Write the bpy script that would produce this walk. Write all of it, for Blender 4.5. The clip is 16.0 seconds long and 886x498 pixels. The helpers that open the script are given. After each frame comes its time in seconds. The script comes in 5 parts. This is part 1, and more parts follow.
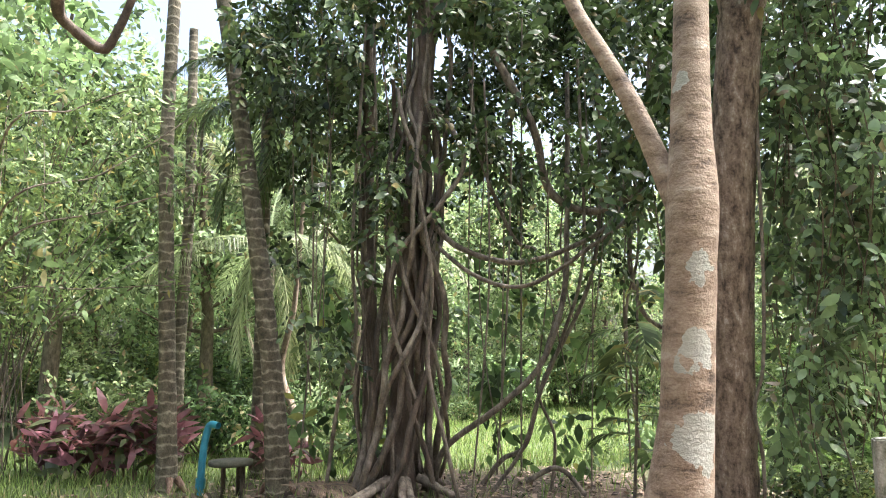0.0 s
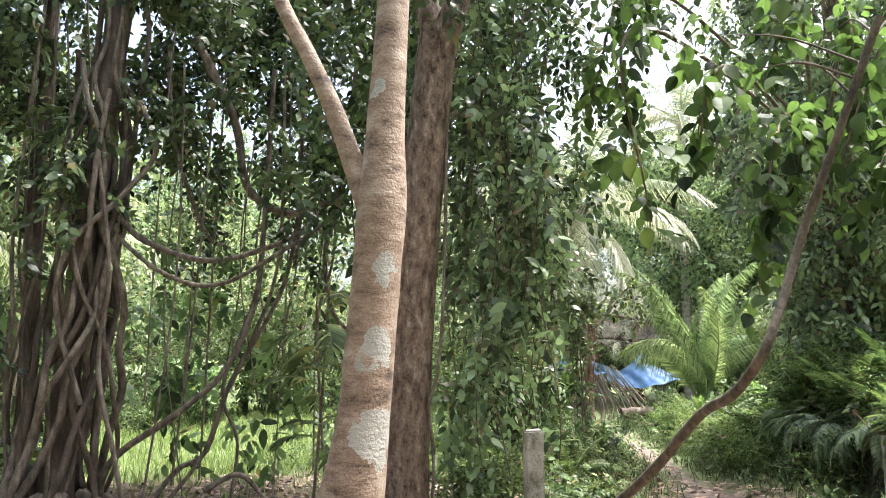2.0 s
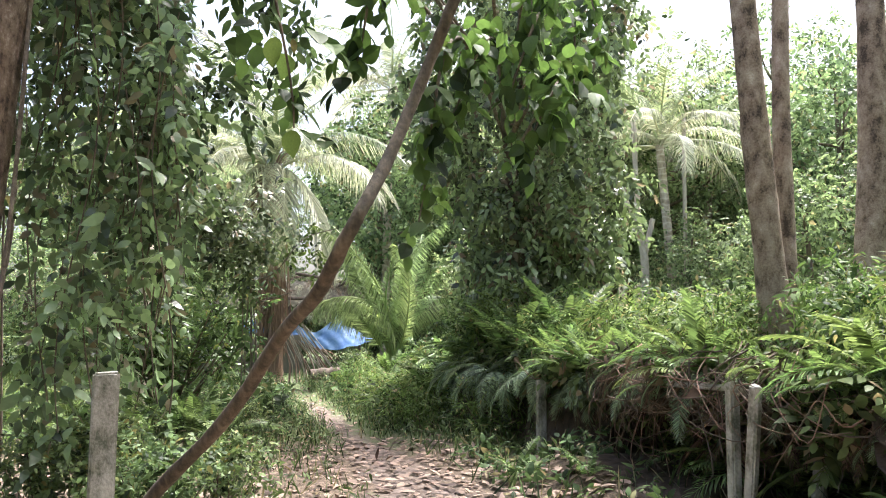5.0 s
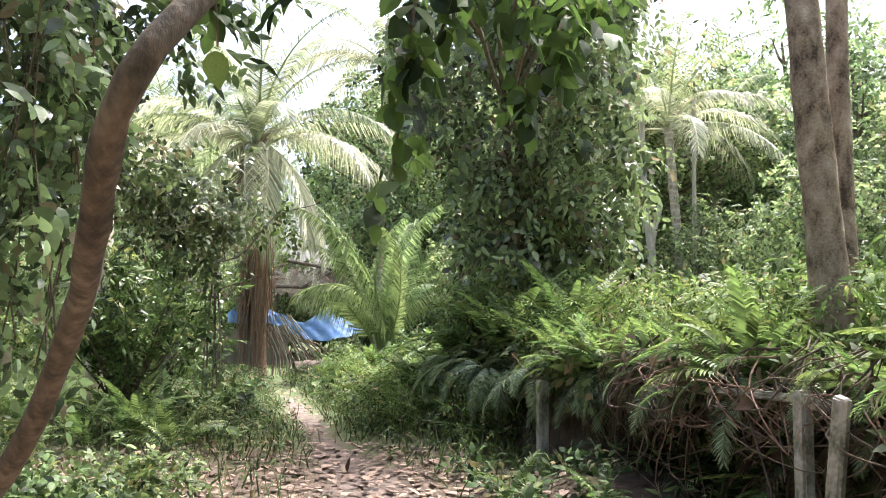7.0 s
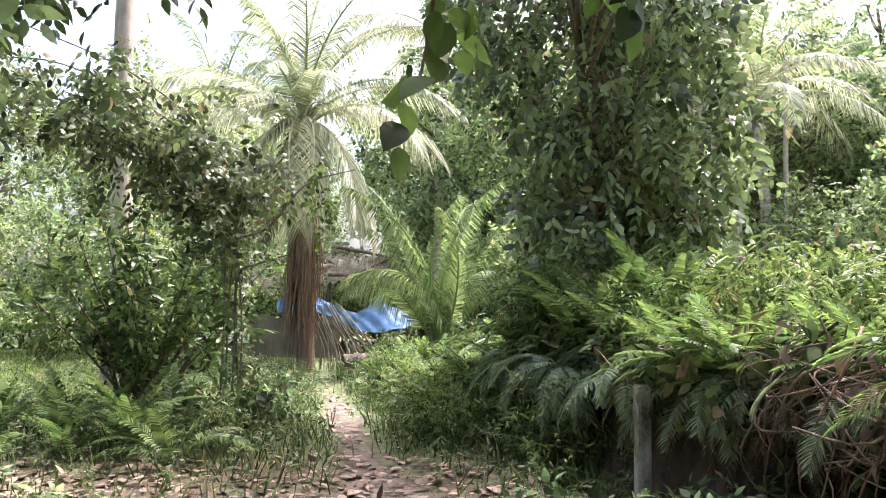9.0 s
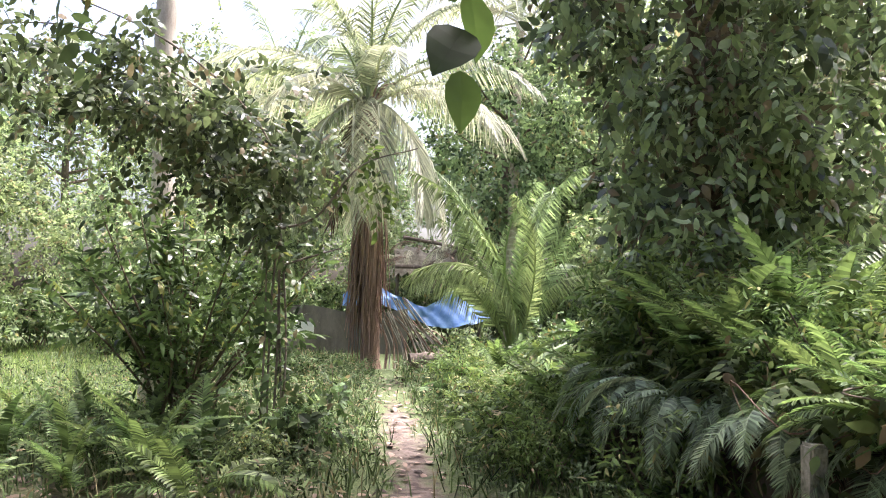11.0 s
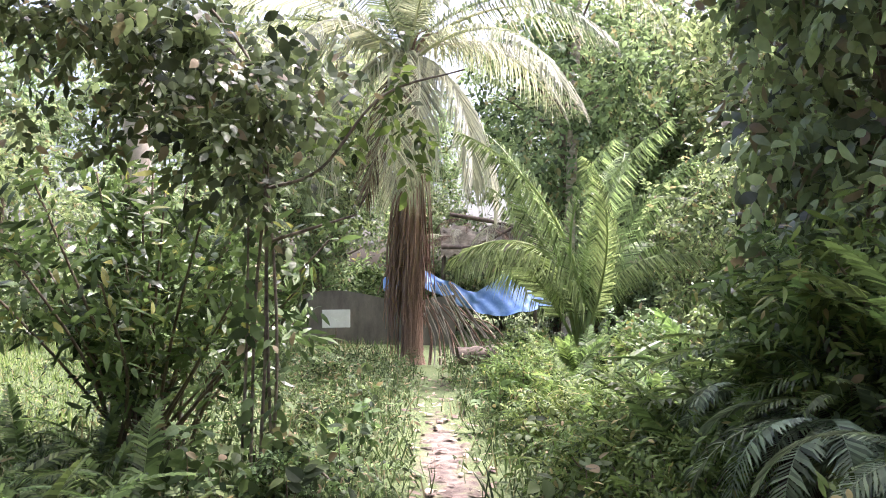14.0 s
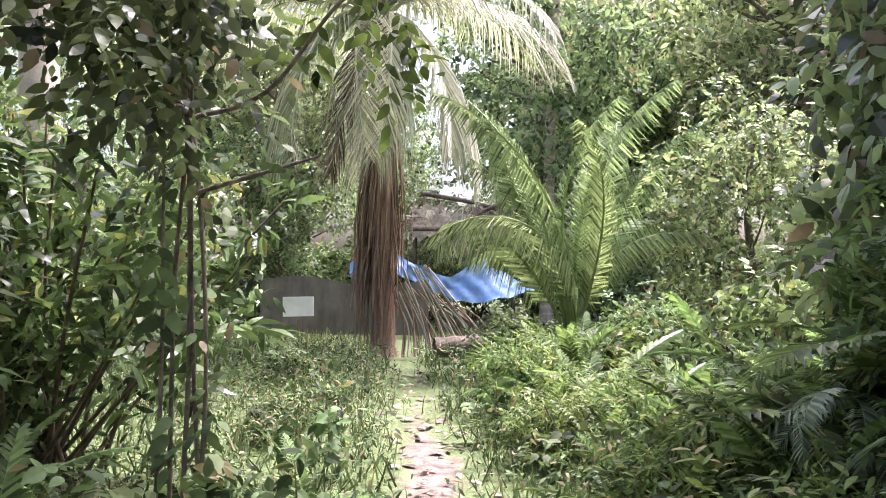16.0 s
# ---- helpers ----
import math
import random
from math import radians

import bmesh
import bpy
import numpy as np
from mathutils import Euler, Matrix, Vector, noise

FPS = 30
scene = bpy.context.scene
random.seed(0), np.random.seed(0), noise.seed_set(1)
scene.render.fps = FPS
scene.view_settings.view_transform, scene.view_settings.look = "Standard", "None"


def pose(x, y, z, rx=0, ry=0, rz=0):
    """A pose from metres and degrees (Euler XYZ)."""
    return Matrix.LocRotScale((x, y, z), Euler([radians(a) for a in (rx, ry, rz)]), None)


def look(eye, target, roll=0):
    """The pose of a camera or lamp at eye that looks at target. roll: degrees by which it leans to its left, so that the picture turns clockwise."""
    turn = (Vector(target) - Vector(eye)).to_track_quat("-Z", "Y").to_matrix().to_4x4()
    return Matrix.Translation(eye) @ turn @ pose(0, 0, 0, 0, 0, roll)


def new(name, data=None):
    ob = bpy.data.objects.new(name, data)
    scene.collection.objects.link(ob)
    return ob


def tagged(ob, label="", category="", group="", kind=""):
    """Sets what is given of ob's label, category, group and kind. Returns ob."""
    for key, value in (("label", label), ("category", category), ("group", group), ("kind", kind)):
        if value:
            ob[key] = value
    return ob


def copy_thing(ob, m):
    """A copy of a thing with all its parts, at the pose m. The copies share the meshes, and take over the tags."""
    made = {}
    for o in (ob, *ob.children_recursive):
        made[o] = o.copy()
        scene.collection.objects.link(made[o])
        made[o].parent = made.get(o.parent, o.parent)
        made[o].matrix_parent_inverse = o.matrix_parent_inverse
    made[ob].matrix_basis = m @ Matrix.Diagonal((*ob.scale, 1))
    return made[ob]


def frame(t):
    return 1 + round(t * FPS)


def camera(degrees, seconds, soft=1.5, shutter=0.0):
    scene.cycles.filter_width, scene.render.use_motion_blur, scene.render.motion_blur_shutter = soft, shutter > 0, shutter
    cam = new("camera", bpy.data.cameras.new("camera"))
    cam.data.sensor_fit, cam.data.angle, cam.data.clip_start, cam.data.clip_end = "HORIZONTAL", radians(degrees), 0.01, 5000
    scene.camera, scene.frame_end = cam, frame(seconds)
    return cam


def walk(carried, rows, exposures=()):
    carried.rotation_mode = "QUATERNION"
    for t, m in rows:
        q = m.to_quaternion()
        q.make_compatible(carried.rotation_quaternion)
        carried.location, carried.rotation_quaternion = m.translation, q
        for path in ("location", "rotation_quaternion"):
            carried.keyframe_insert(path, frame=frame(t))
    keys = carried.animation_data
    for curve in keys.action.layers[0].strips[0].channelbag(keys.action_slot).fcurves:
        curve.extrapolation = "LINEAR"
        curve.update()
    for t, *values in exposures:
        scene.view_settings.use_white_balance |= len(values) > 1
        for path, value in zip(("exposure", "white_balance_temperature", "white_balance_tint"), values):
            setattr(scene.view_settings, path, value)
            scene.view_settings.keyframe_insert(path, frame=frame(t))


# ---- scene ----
cam = camera(60.7, 16.0, soft=1.0)
PATH = [
    (0, (-2.164, 1.659, 1.701), (-3.082, 3.414, 1.978), -0.4),
    (0.5, (-2.126, 1.685, 1.664), (-2.971, 3.474, 1.958), -0.2),
    (1, (-2.097, 1.683, 1.656), (-2.817, 3.525, 1.949), -0.2),
    (1.5, (-2.092, 1.701, 1.646), (-2.574, 3.62, 1.941), -0.3),
    (2, (-2.115, 1.756, 1.642), (-2.292, 3.726, 1.936), -0.1),
    (2.5, (-2.15, 1.808, 1.617), (-2.017, 3.782, 1.907), 0.3),
    (3, (-2.111, 1.877, 1.566), (-1.76, 3.827, 1.842), 0.2),
    (3.5, (-1.961, 2.026, 1.451), (-1.507, 3.958, 1.702), -0.1),
    (4, (-1.772, 2.265, 1.404), (-1.291, 4.192, 1.644), -0.1),
    (4.5, (-1.539, 2.593, 1.403), (-1.019, 4.511, 1.629), -0.1),
    (5, (-1.371, 2.96, 1.371), (-0.82, 4.871, 1.586), 0.0),
    (5.2, (-1.321, 3.08, 1.383), (-0.758, 4.987, 1.594), 0.1),
    (7.3, (-0.803, 4.381, 1.338), (-0.26, 6.296, 1.527), 0.6),
    (7.5, (-0.757, 4.538, 1.319), (-0.229, 6.458, 1.505), 0.7),
    (8, (-0.622, 4.996, 1.344), (-0.137, 6.927, 1.526), 0.8),
    (8.5, (-0.502, 5.453, 1.316), (-0.063, 7.397, 1.494), 0.8),
    (9, (-0.391, 5.829, 1.291), (0.001, 7.782, 1.464), 0.7),
    (9.5, (-0.288, 6.234, 1.311), (0.049, 8.198, 1.481), 0.8),
    (9.7, (-0.264, 6.398, 1.284), (0.053, 8.366, 1.452), 0.7),
    (11.8, (-0.085, 7.738, 1.518), (0.064, 9.729, 1.638), 1.5),
    (12, (-0.048, 7.933, 1.496), (0.089, 9.924, 1.611), 1.3),
    (12.5, (-0.001, 8.351, 1.545), (0.114, 10.345, 1.654), 1.2),
    (13, (0.0, 8.707, 1.529), (0.098, 10.702, 1.631), 1.3),
    (13.5, (0.016, 9.102, 1.479), (0.099, 11.098, 1.578), 1.1),
    (14, (-0.02, 9.465, 1.498), (0.058, 11.461, 1.591), 1.1),
    (14.5, (-0.086, 9.823, 1.481), (0.001, 11.82, 1.569), 1.0),
    (15, (-0.106, 10.165, 1.421), (0.0, 12.161, 1.503), 0.9),
    (15.5, (-0.097, 10.573, 1.419), (0.036, 12.567, 1.492), 0.8),
    (16, (-0.119, 10.913, 1.407), (0.052, 12.905, 1.471), 0.9),
]
walk(cam, [(t, look(eye, target, roll)) for t, eye, target, roll in PATH], [(0, 2.05, 6150, 8), (2.5, 1.98, 6150, 10), (5, 1.88, 6100, 12), (9, 1.92, 6180, 16), (12, 1.96, 6080, 22), (16, 2.04, 5980, 27)])

# ---- light ----
SUN_EL, SUN_AZ = 66.0, 58.0
world = bpy.data.worlds.new("sky")
scene.world = world
world.use_nodes = True
wn = world.node_tree.nodes
sky = wn.new("ShaderNodeTexSky")
sky.sky_type = "NISHITA"
sky.sun_disc = False
sky.sun_elevation = radians(SUN_EL)
sky.sun_rotation = radians(SUN_AZ)
sky.air_density, sky.dust_density, sky.ozone_density = 1.0, 8.0, 0.3
wn["Background"].inputs["Strength"].default_value = 0.14
world.node_tree.links.new(sky.outputs[0], wn["Background"].inputs[0])
sun = new("sun", bpy.data.lights.new("sun", "SUN"))
sun.data.energy, sun.data.angle, sun.data.color = 3.0, radians(16), (1.0, 0.97, 0.92)
az, el = radians(SUN_AZ), radians(SUN_EL)
SUN_DIR = Vector((math.sin(az) * math.cos(el), math.cos(az) * math.cos(el), math.sin(el)))
sun.matrix_world = look(SUN_DIR * 50, (0, 0, 0))

rng = np.random.default_rng(7)


# ---- materials ----
def nodes_of(name):
    m = bpy.data.materials.new(name)
    m.use_nodes = True
    return m, m.node_tree.nodes, m.node_tree.links


def ramp_of(nd, stops):
    r = nd.new("ShaderNodeValToRGB")
    while len(r.color_ramp.elements) < len(stops):
        r.color_ramp.elements.new(0.5)
    for e, (p, c) in zip(r.color_ramp.elements, stops):
        e.position, e.color = p, (*c, 1)
    return r


def leaf_mat(name, dark, light, rough=0.45, through_light=0.35, dry=None, dry_part=0.04, gloss=0.38):
    """Living leaf: colour from leaf to leaf, fine mottling, light shining through."""
    m, nd, lk = nodes_of(name)
    geo, info = nd.new("ShaderNodeNewGeometry"), nd.new("ShaderNodeObjectInfo")
    dark, light = [v * 0.42 for v in dark], [v * 1.2 for v in light]
    stops = [(0.0, dark), (0.8, light)]
    if dry:
        stops += [(1 - dry_part - 0.03, light), (1 - dry_part, dry)]
    r = ramp_of(nd, stops)
    lk.new(geo.outputs["Random Per Island"], r.inputs[0])
    tex = nd.new("ShaderNodeTexNoise")
    tex.inputs["Scale"].default_value = 14
    tc = nd.new("ShaderNodeTexCoord")
    lk.new(tc.outputs["Object"], tex.inputs["Vector"])
    hsv = nd.new("ShaderNodeHueSaturation")
    mr = nd.new("ShaderNodeMapRange")
    mr.inputs["To Min"].default_value, mr.inputs["To Max"].default_value = 0.65, 1.35
    lk.new(tex.outputs[0], mr.inputs[0])
    hm = nd.new("ShaderNodeMapRange")
    hm.inputs["To Min"].default_value, hm.inputs["To Max"].default_value = 0.475, 0.515
    lk.new(info.outputs["Random"], hm.inputs[0])
    hsv.inputs["Saturation"].default_value = 0.92
    lk.new(hm.outputs[0], hsv.inputs["Hue"])
    lk.new(mr.outputs[0], hsv.inputs["Value"])
    lk.new(r.outputs[0], hsv.inputs["Color"])
    p = nd["Principled BSDF"]
    p.inputs["Roughness"].default_value = rough
    p.inputs["Specular IOR Level"].default_value = gloss
    lk.new(hsv.outputs[0], p.inputs["Base Color"])
    tr = nd.new("ShaderNodeBsdfTranslucent")
    tint = nd.new("ShaderNodeMix")
    tint.data_type, tint.blend_type = "RGBA", "MULTIPLY"
    tint.inputs[0].default_value = 1.0
    tint.inputs[7].default_value = (1.08, 1.12, 0.9, 1)
    lk.new(hsv.outputs[0], tint.inputs[6])
    lk.new(tint.outputs[2], tr.inputs[0])
    mix = nd.new("ShaderNodeMixShader")
    mix.inputs[0].default_value = through_light
    lk.new(p.outputs[0], mix.inputs[1])
    lk.new(tr.outputs[0], mix.inputs[2])
    lk.new(mix.outputs[0], nd["Material Output"].inputs[0])
    return m


def bark_mat(name, stops, scale=6.0, stretch=(1, 1, 0.25), bump=0.5, rough=0.9, rings=0.0, fine=60.0):
    m, nd, lk = nodes_of(name)
    tc, mp = nd.new("ShaderNodeTexCoord"), nd.new("ShaderNodeMapping")
    mp.inputs["Scale"].default_value = stretch
    lk.new(tc.outputs["Object"], mp.inputs[0])
    big = nd.new("ShaderNodeTexNoise")
    big.inputs["Scale"].default_value, big.inputs["Detail"].default_value, big.inputs["Roughness"].default_value = scale, 8, 0.65
    lk.new(mp.outputs[0], big.inputs["Vector"])
    small = nd.new("ShaderNodeTexNoise")
    small.inputs["Scale"].default_value, small.inputs["Detail"].default_value = fine, 4
    lk.new(tc.outputs["Object"], small.inputs["Vector"])
    val = nd.new("ShaderNodeMath")
    val.operation = "MULTIPLY_ADD"
    val.inputs[1].default_value = 0.35
    lk.new(small.outputs[0], val.inputs[0])
    sub = nd.new("ShaderNodeMath")
    sub.operation = "MULTIPLY_ADD"
    sub.inputs[1].default_value, sub.inputs[2].default_value = 1.3, -0.32
    lk.new(big.outputs[0], sub.inputs[0])
    lk.new(sub.outputs[0], val.inputs[2])
    r = ramp_of(nd, stops)
    height = val
    if rings:
        wv = nd.new("ShaderNodeTexWave")
        wv.bands_direction = "Z"
        wv.inputs["Scale"].default_value, wv.inputs["Distortion"].default_value = rings, 3.5
        wv.inputs["Detail"].default_value, wv.inputs["Detail Scale"].default_value = 2, 3
        lk.new(tc.outputs["Object"], wv.inputs["Vector"])
        pw = nd.new("ShaderNodeMath")
        pw.operation = "POWER"
        pw.inputs[1].default_value = 7
        lk.new(wv.outputs[1], pw.inputs[0])
        ad = nd.new("ShaderNodeMath")
        ad.operation = "MULTIPLY_ADD"
        ad.inputs[1].default_value = 0.32
        lk.new(pw.outputs[0], ad.inputs[0])
        lk.new(val.outputs[0], ad.inputs[2])
        height = ad
    lk.new(height.outputs[0], r.inputs[0])
    b = nd.new("ShaderNodeBump")
    b.inputs["Strength"].default_value, b.inputs["Distance"].default_value = bump, 0.02
    lk.new(height.outputs[0], b.inputs["Height"])
    p = nd["Principled BSDF"]
    p.inputs["Roughness"].default_value = rough
    lk.new(r.outputs[0], p.inputs["Base Color"])
    lk.new(b.outputs[0], p.inputs["Normal"])
    return m


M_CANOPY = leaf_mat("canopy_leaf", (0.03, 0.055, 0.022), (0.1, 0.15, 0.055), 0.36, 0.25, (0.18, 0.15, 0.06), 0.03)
# far leaves: distant haze and sunlight put into a paler green
M_FAR_LIT = leaf_mat("far_leaf_lit", (0.09, 0.145, 0.06), (0.27, 0.36, 0.17), 0.45, 0.52, (0.34, 0.29, 0.15), 0.04)
M_BUSH = leaf_mat("shrub_leaf", (0.06, 0.105, 0.045), (0.19, 0.28, 0.1), 0.45, 0.3, (0.36, 0.33, 0.1), 0.03, 0.25)
M_IVY = leaf_mat("climber_leaf", (0.07, 0.11, 0.05), (0.28, 0.38, 0.18), 0.3, 0.36, (0.24, 0.19, 0.12), 0.06, 0.65)
M_ARCH = leaf_mat("arching_climber_leaf", (0.045, 0.075, 0.036), (0.15, 0.21, 0.095), 0.34, 0.3, (0.26, 0.22, 0.12), 0.05)
M_TALL = leaf_mat("tall_shrub_leaf", (0.04, 0.075, 0.026), (0.14, 0.215, 0.065), 0.33, 0.28, (0.32, 0.32, 0.08), 0.03)
M_BIG = leaf_mat("broad_leaf", (0.03, 0.06, 0.018), (0.1, 0.165, 0.035), 0.55, 0.5)
M_FERN = leaf_mat("fern_leaf", (0.085, 0.15, 0.045), (0.2, 0.3, 0.09), 0.42, 0.42)
M_FERN_PALE = leaf_mat("fern_leaf_pale", (0.2, 0.27, 0.17), (0.32, 0.42, 0.25), 0.4, 0.3)
M_DRYFERN = leaf_mat("dry_frond", (0.05, 0.035, 0.025), (0.2, 0.14, 0.09), 0.8, 0.1)
M_PALM = leaf_mat("palm_leaf", (0.17, 0.22, 0.1), (0.36, 0.42, 0.24), 0.38, 0.4)
# palm leaf once more, with glare and white haze put into the colour
M_PALM_HAZE = leaf_mat("haze_pale_palm_leaf", (0.36, 0.39, 0.25), (0.6, 0.6, 0.44), 0.45, 0.4)
M_PALM_YOUNG = leaf_mat("young_palm_leaf", (0.13, 0.2, 0.075), (0.29, 0.38, 0.16), 0.42, 0.42)
M_BRIGHT = leaf_mat("bright_shrub_leaf", (0.065, 0.12, 0.03), (0.17, 0.255, 0.065), 0.5, 0.4, (0.34, 0.3, 0.12), 0.04, 0.2)
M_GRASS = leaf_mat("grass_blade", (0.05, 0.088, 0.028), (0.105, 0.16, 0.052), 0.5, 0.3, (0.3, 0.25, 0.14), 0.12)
# lit copy of the grass: sunlight on the lawn put into the colour
M_LAWN_SUNLIT = leaf_mat("lawn_blade_sunlit", (0.115, 0.205, 0.045), (0.25, 0.37, 0.105), 0.5, 0.4, (0.4, 0.36, 0.18), 0.06)
M_WEED = leaf_mat("weed_leaf", (0.05, 0.09, 0.034), (0.125, 0.19, 0.068), 0.55, 0.3, (0.28, 0.23, 0.12), 0.08, 0.2)
M_LITTER = leaf_mat("fallen_leaf", (0.08, 0.05, 0.035), (0.34, 0.25, 0.18), 0.75, 0.05)
M_RED = leaf_mat("red_leaf", (0.09, 0.05, 0.055), (0.4, 0.16, 0.19), 0.4, 0.35, (0.13, 0.16, 0.07), 0.4)
M_PALEBARK = None
M_DARKBARK = bark_mat("dark_bark", [(0.3, (0.045, 0.03, 0.022)), (0.45, (0.15, 0.105, 0.075)), (0.62, (0.25, 0.185, 0.14)), (0.8, (0.46, 0.4, 0.34))], 16, (1, 1, 0.45), 1.0, 0.9, 0, 45)
M_VINEBARK = bark_mat("vine_bark", [(0.25, (0.035, 0.026, 0.02)), (0.55, (0.11, 0.083, 0.064)), (0.85, (0.27, 0.22, 0.175))], 7, (1, 1, 0.3), 0.8)
M_LIANA = bark_mat("liana_bark", [(0.25, (0.05, 0.04, 0.031)), (0.5, (0.155, 0.125, 0.098)), (0.8, (0.34, 0.29, 0.235))], 12, (1, 1, 0.4), 0.6)
M_TWIG = bark_mat("twig_bark", [(0.3, (0.06, 0.045, 0.03)), (0.7, (0.2, 0.155, 0.11))], 14, (1, 1, 0.5), 0.5)
M_POLE = bark_mat("sapling_bark", [(0.3, (0.026, 0.022, 0.014)), (0.5, (0.07, 0.056, 0.038)), (0.75, (0.155, 0.125, 0.09))], 16, (1, 1, 0.4), 0.5)
M_PALMBARK = bark_mat("palm_bark", [(0.3, (0.05, 0.044, 0.03)), (0.6, (0.145, 0.125, 0.088)), (1.0, (0.38, 0.34, 0.26))], 10, (1, 1, 0.6), 0.8, 0.9, 2.4)
M_PALETRUNK = bark_mat("pale_palm_bark", [(0.25, (0.22, 0.17, 0.13)), (0.5, (0.42, 0.35, 0.28)), (0.85, (0.62, 0.55, 0.46))], 8, (1, 1, 0.5), 0.6, 0.9, 1.5)
M_TWINBARK = bark_mat("mottled_bark", [(0.32, (0.07, 0.05, 0.038)), (0.46, (0.25, 0.185, 0.14)), (0.66, (0.42, 0.335, 0.27)), (0.85, (0.6, 0.53, 0.46))], 7, (1, 1, 0.6), 1.0)
M_DEADWOOD = bark_mat("dead_wood", [(0.2, (0.3, 0.25, 0.2)), (0.8, (0.62, 0.56, 0.48))], 9, (1, 1, 0.3), 0.4)
M_FIBRE = bark_mat("palm_fibre", [(0.2, (0.09, 0.055, 0.042)), (0.5, (0.27, 0.17, 0.125)), (0.85, (0.46, 0.33, 0.26))], 20, (1, 1, 0.08), 1.0)
M_CONCRETE = bark_mat("weathered_concrete", [(0.3, (0.11, 0.12, 0.085)), (0.45, (0.27, 0.265, 0.22)), (0.6, (0.42, 0.405, 0.36)), (0.8, (0.58, 0.56, 0.51))], 9, (1, 1, 0.5), 0.7, 0.92)
M_EARTH = bark_mat("bare_earth", [(0.2, (0.045, 0.03, 0.022)), (0.6, (0.13, 0.09, 0.065)), (0.9, (0.24, 0.18, 0.13))], 5, (1, 1, 1), 1.0, 0.95)
M_THATCH = bark_mat("old_thatch", [(0.2, (0.07, 0.06, 0.045)), (0.5, (0.2, 0.18, 0.13)), (0.85, (0.4, 0.37, 0.29))], 10, (0.3, 1, 1), 1.0, 0.95)
M_NET = bark_mat("shade_cloth", [(0.2, (0.07, 0.065, 0.055)), (0.6, (0.16, 0.14, 0.12)), (0.9, (0.24, 0.22, 0.19))], 3, (1, 1, 0.4), 0.3, 0.9)
M_TARP = bark_mat("blue_tarp", [(0.2, (0.07, 0.16, 0.4)), (0.5, (0.15, 0.29, 0.56)), (0.85, (0.36, 0.52, 0.74))], 2.5, (1, 1, 1), 0.3, 0.5)
M_PIPE = bark_mat("blue_pipe_paint", [(0.2, (0.03, 0.16, 0.24)), (0.6, (0.05, 0.3, 0.42)), (0.9, (0.1, 0.4, 0.5))], 8, (1, 1, 0.5), 0.1, 0.45)
M_SIGN = bark_mat("white_board", [(0.2, (0.62, 0.61, 0.58)), (0.6, (0.78, 0.77, 0.75)), (0.9, (0.84, 0.83, 0.81))], 3, (1, 1, 1), 0.05, 0.6)
M_STONE = bark_mat("mossy_slab", [(0.2, (0.04, 0.046, 0.03)), (0.6, (0.095, 0.095, 0.07)), (0.9, (0.18, 0.175, 0.14))], 8, (1, 1, 1), 0.7, 0.95)


def pale_bark():
    """Tan bark with a few grey-white lichen patches at fixed heights."""
    m = bark_mat("pale_bark", [(0.28, (0.085, 0.062, 0.046)), (0.42, (0.22, 0.158, 0.115)), (0.6, (0.34, 0.262, 0.2)), (0.85, (0.5, 0.43, 0.365))], 3.6, (1, 1, 2.6), 0.9, 0.85)
    nd, lk = m.node_tree.nodes, m.node_tree.links
    p = nd["Principled BSDF"]
    base = p.inputs["Base Color"].links[0].from_socket
    tc = nd.new("ShaderNodeTexCoord")
    wob = nd.new("ShaderNodeTexNoise")
    wob.inputs["Scale"].default_value, wob.inputs["Detail"].default_value = 7, 5
    lk.new(tc.outputs["Object"], wob.inputs["Vector"])
    total = None
    for cx, cz, r in ((0.14, 1.2, 0.15), (0.17, 1.72, 0.13), (0.19, 2.2, 0.07), (0.12, 3.35, 0.075), (0.14, 0.62, 0.08), (-0.1, 4.3, 0.09)):
        d = nd.new("ShaderNodeVectorMath")
        d.operation = "DISTANCE"
        d.inputs[1].default_value = (cx, -0.14, cz)
        lk.new(tc.outputs["Object"], d.inputs[0])
        s = nd.new("ShaderNodeMath")
        s.operation = "MULTIPLY_ADD"
        s.inputs[1].default_value, s.inputs[2].default_value = 0.42, -0.21 - r
        lk.new(wob.outputs[0], s.inputs[0])
        a = nd.new("ShaderNodeMath")
        a.operation = "ADD"
        lk.new(d.outputs["Value"], a.inputs[0])
        lk.new(s.outputs[0], a.inputs[1])
        c = nd.new("ShaderNodeMath")
        c.operation = "LESS_THAN"
        c.inputs[1].default_value = 0.0
        lk.new(a.outputs[0], c.inputs[0])
        if total is None:
            total = c
        else:
            mx = nd.new("ShaderNodeMath")
            mx.operation = "MAXIMUM"
            lk.new(total.outputs[0], mx.inputs[0])
            lk.new(c.outputs[0], mx.inputs[1])
            total = mx
    lich = ramp_of(nd, [(0.3, (0.32, 0.32, 0.285)), (0.7, (0.48, 0.48, 0.44))])
    lk.new(wob.outputs[0], lich.inputs[0])
    mix = nd.new("ShaderNodeMix")
    mix.data_type = "RGBA"
    lk.new(total.outputs[0], mix.inputs[0])
    lk.new(base, mix.inputs[6])
    lk.new(lich.outputs[0], mix.inputs[7])
    lk.new(mix.outputs[2], p.inputs["Base Color"])
    return m


M_PALEBARK = pale_bark()


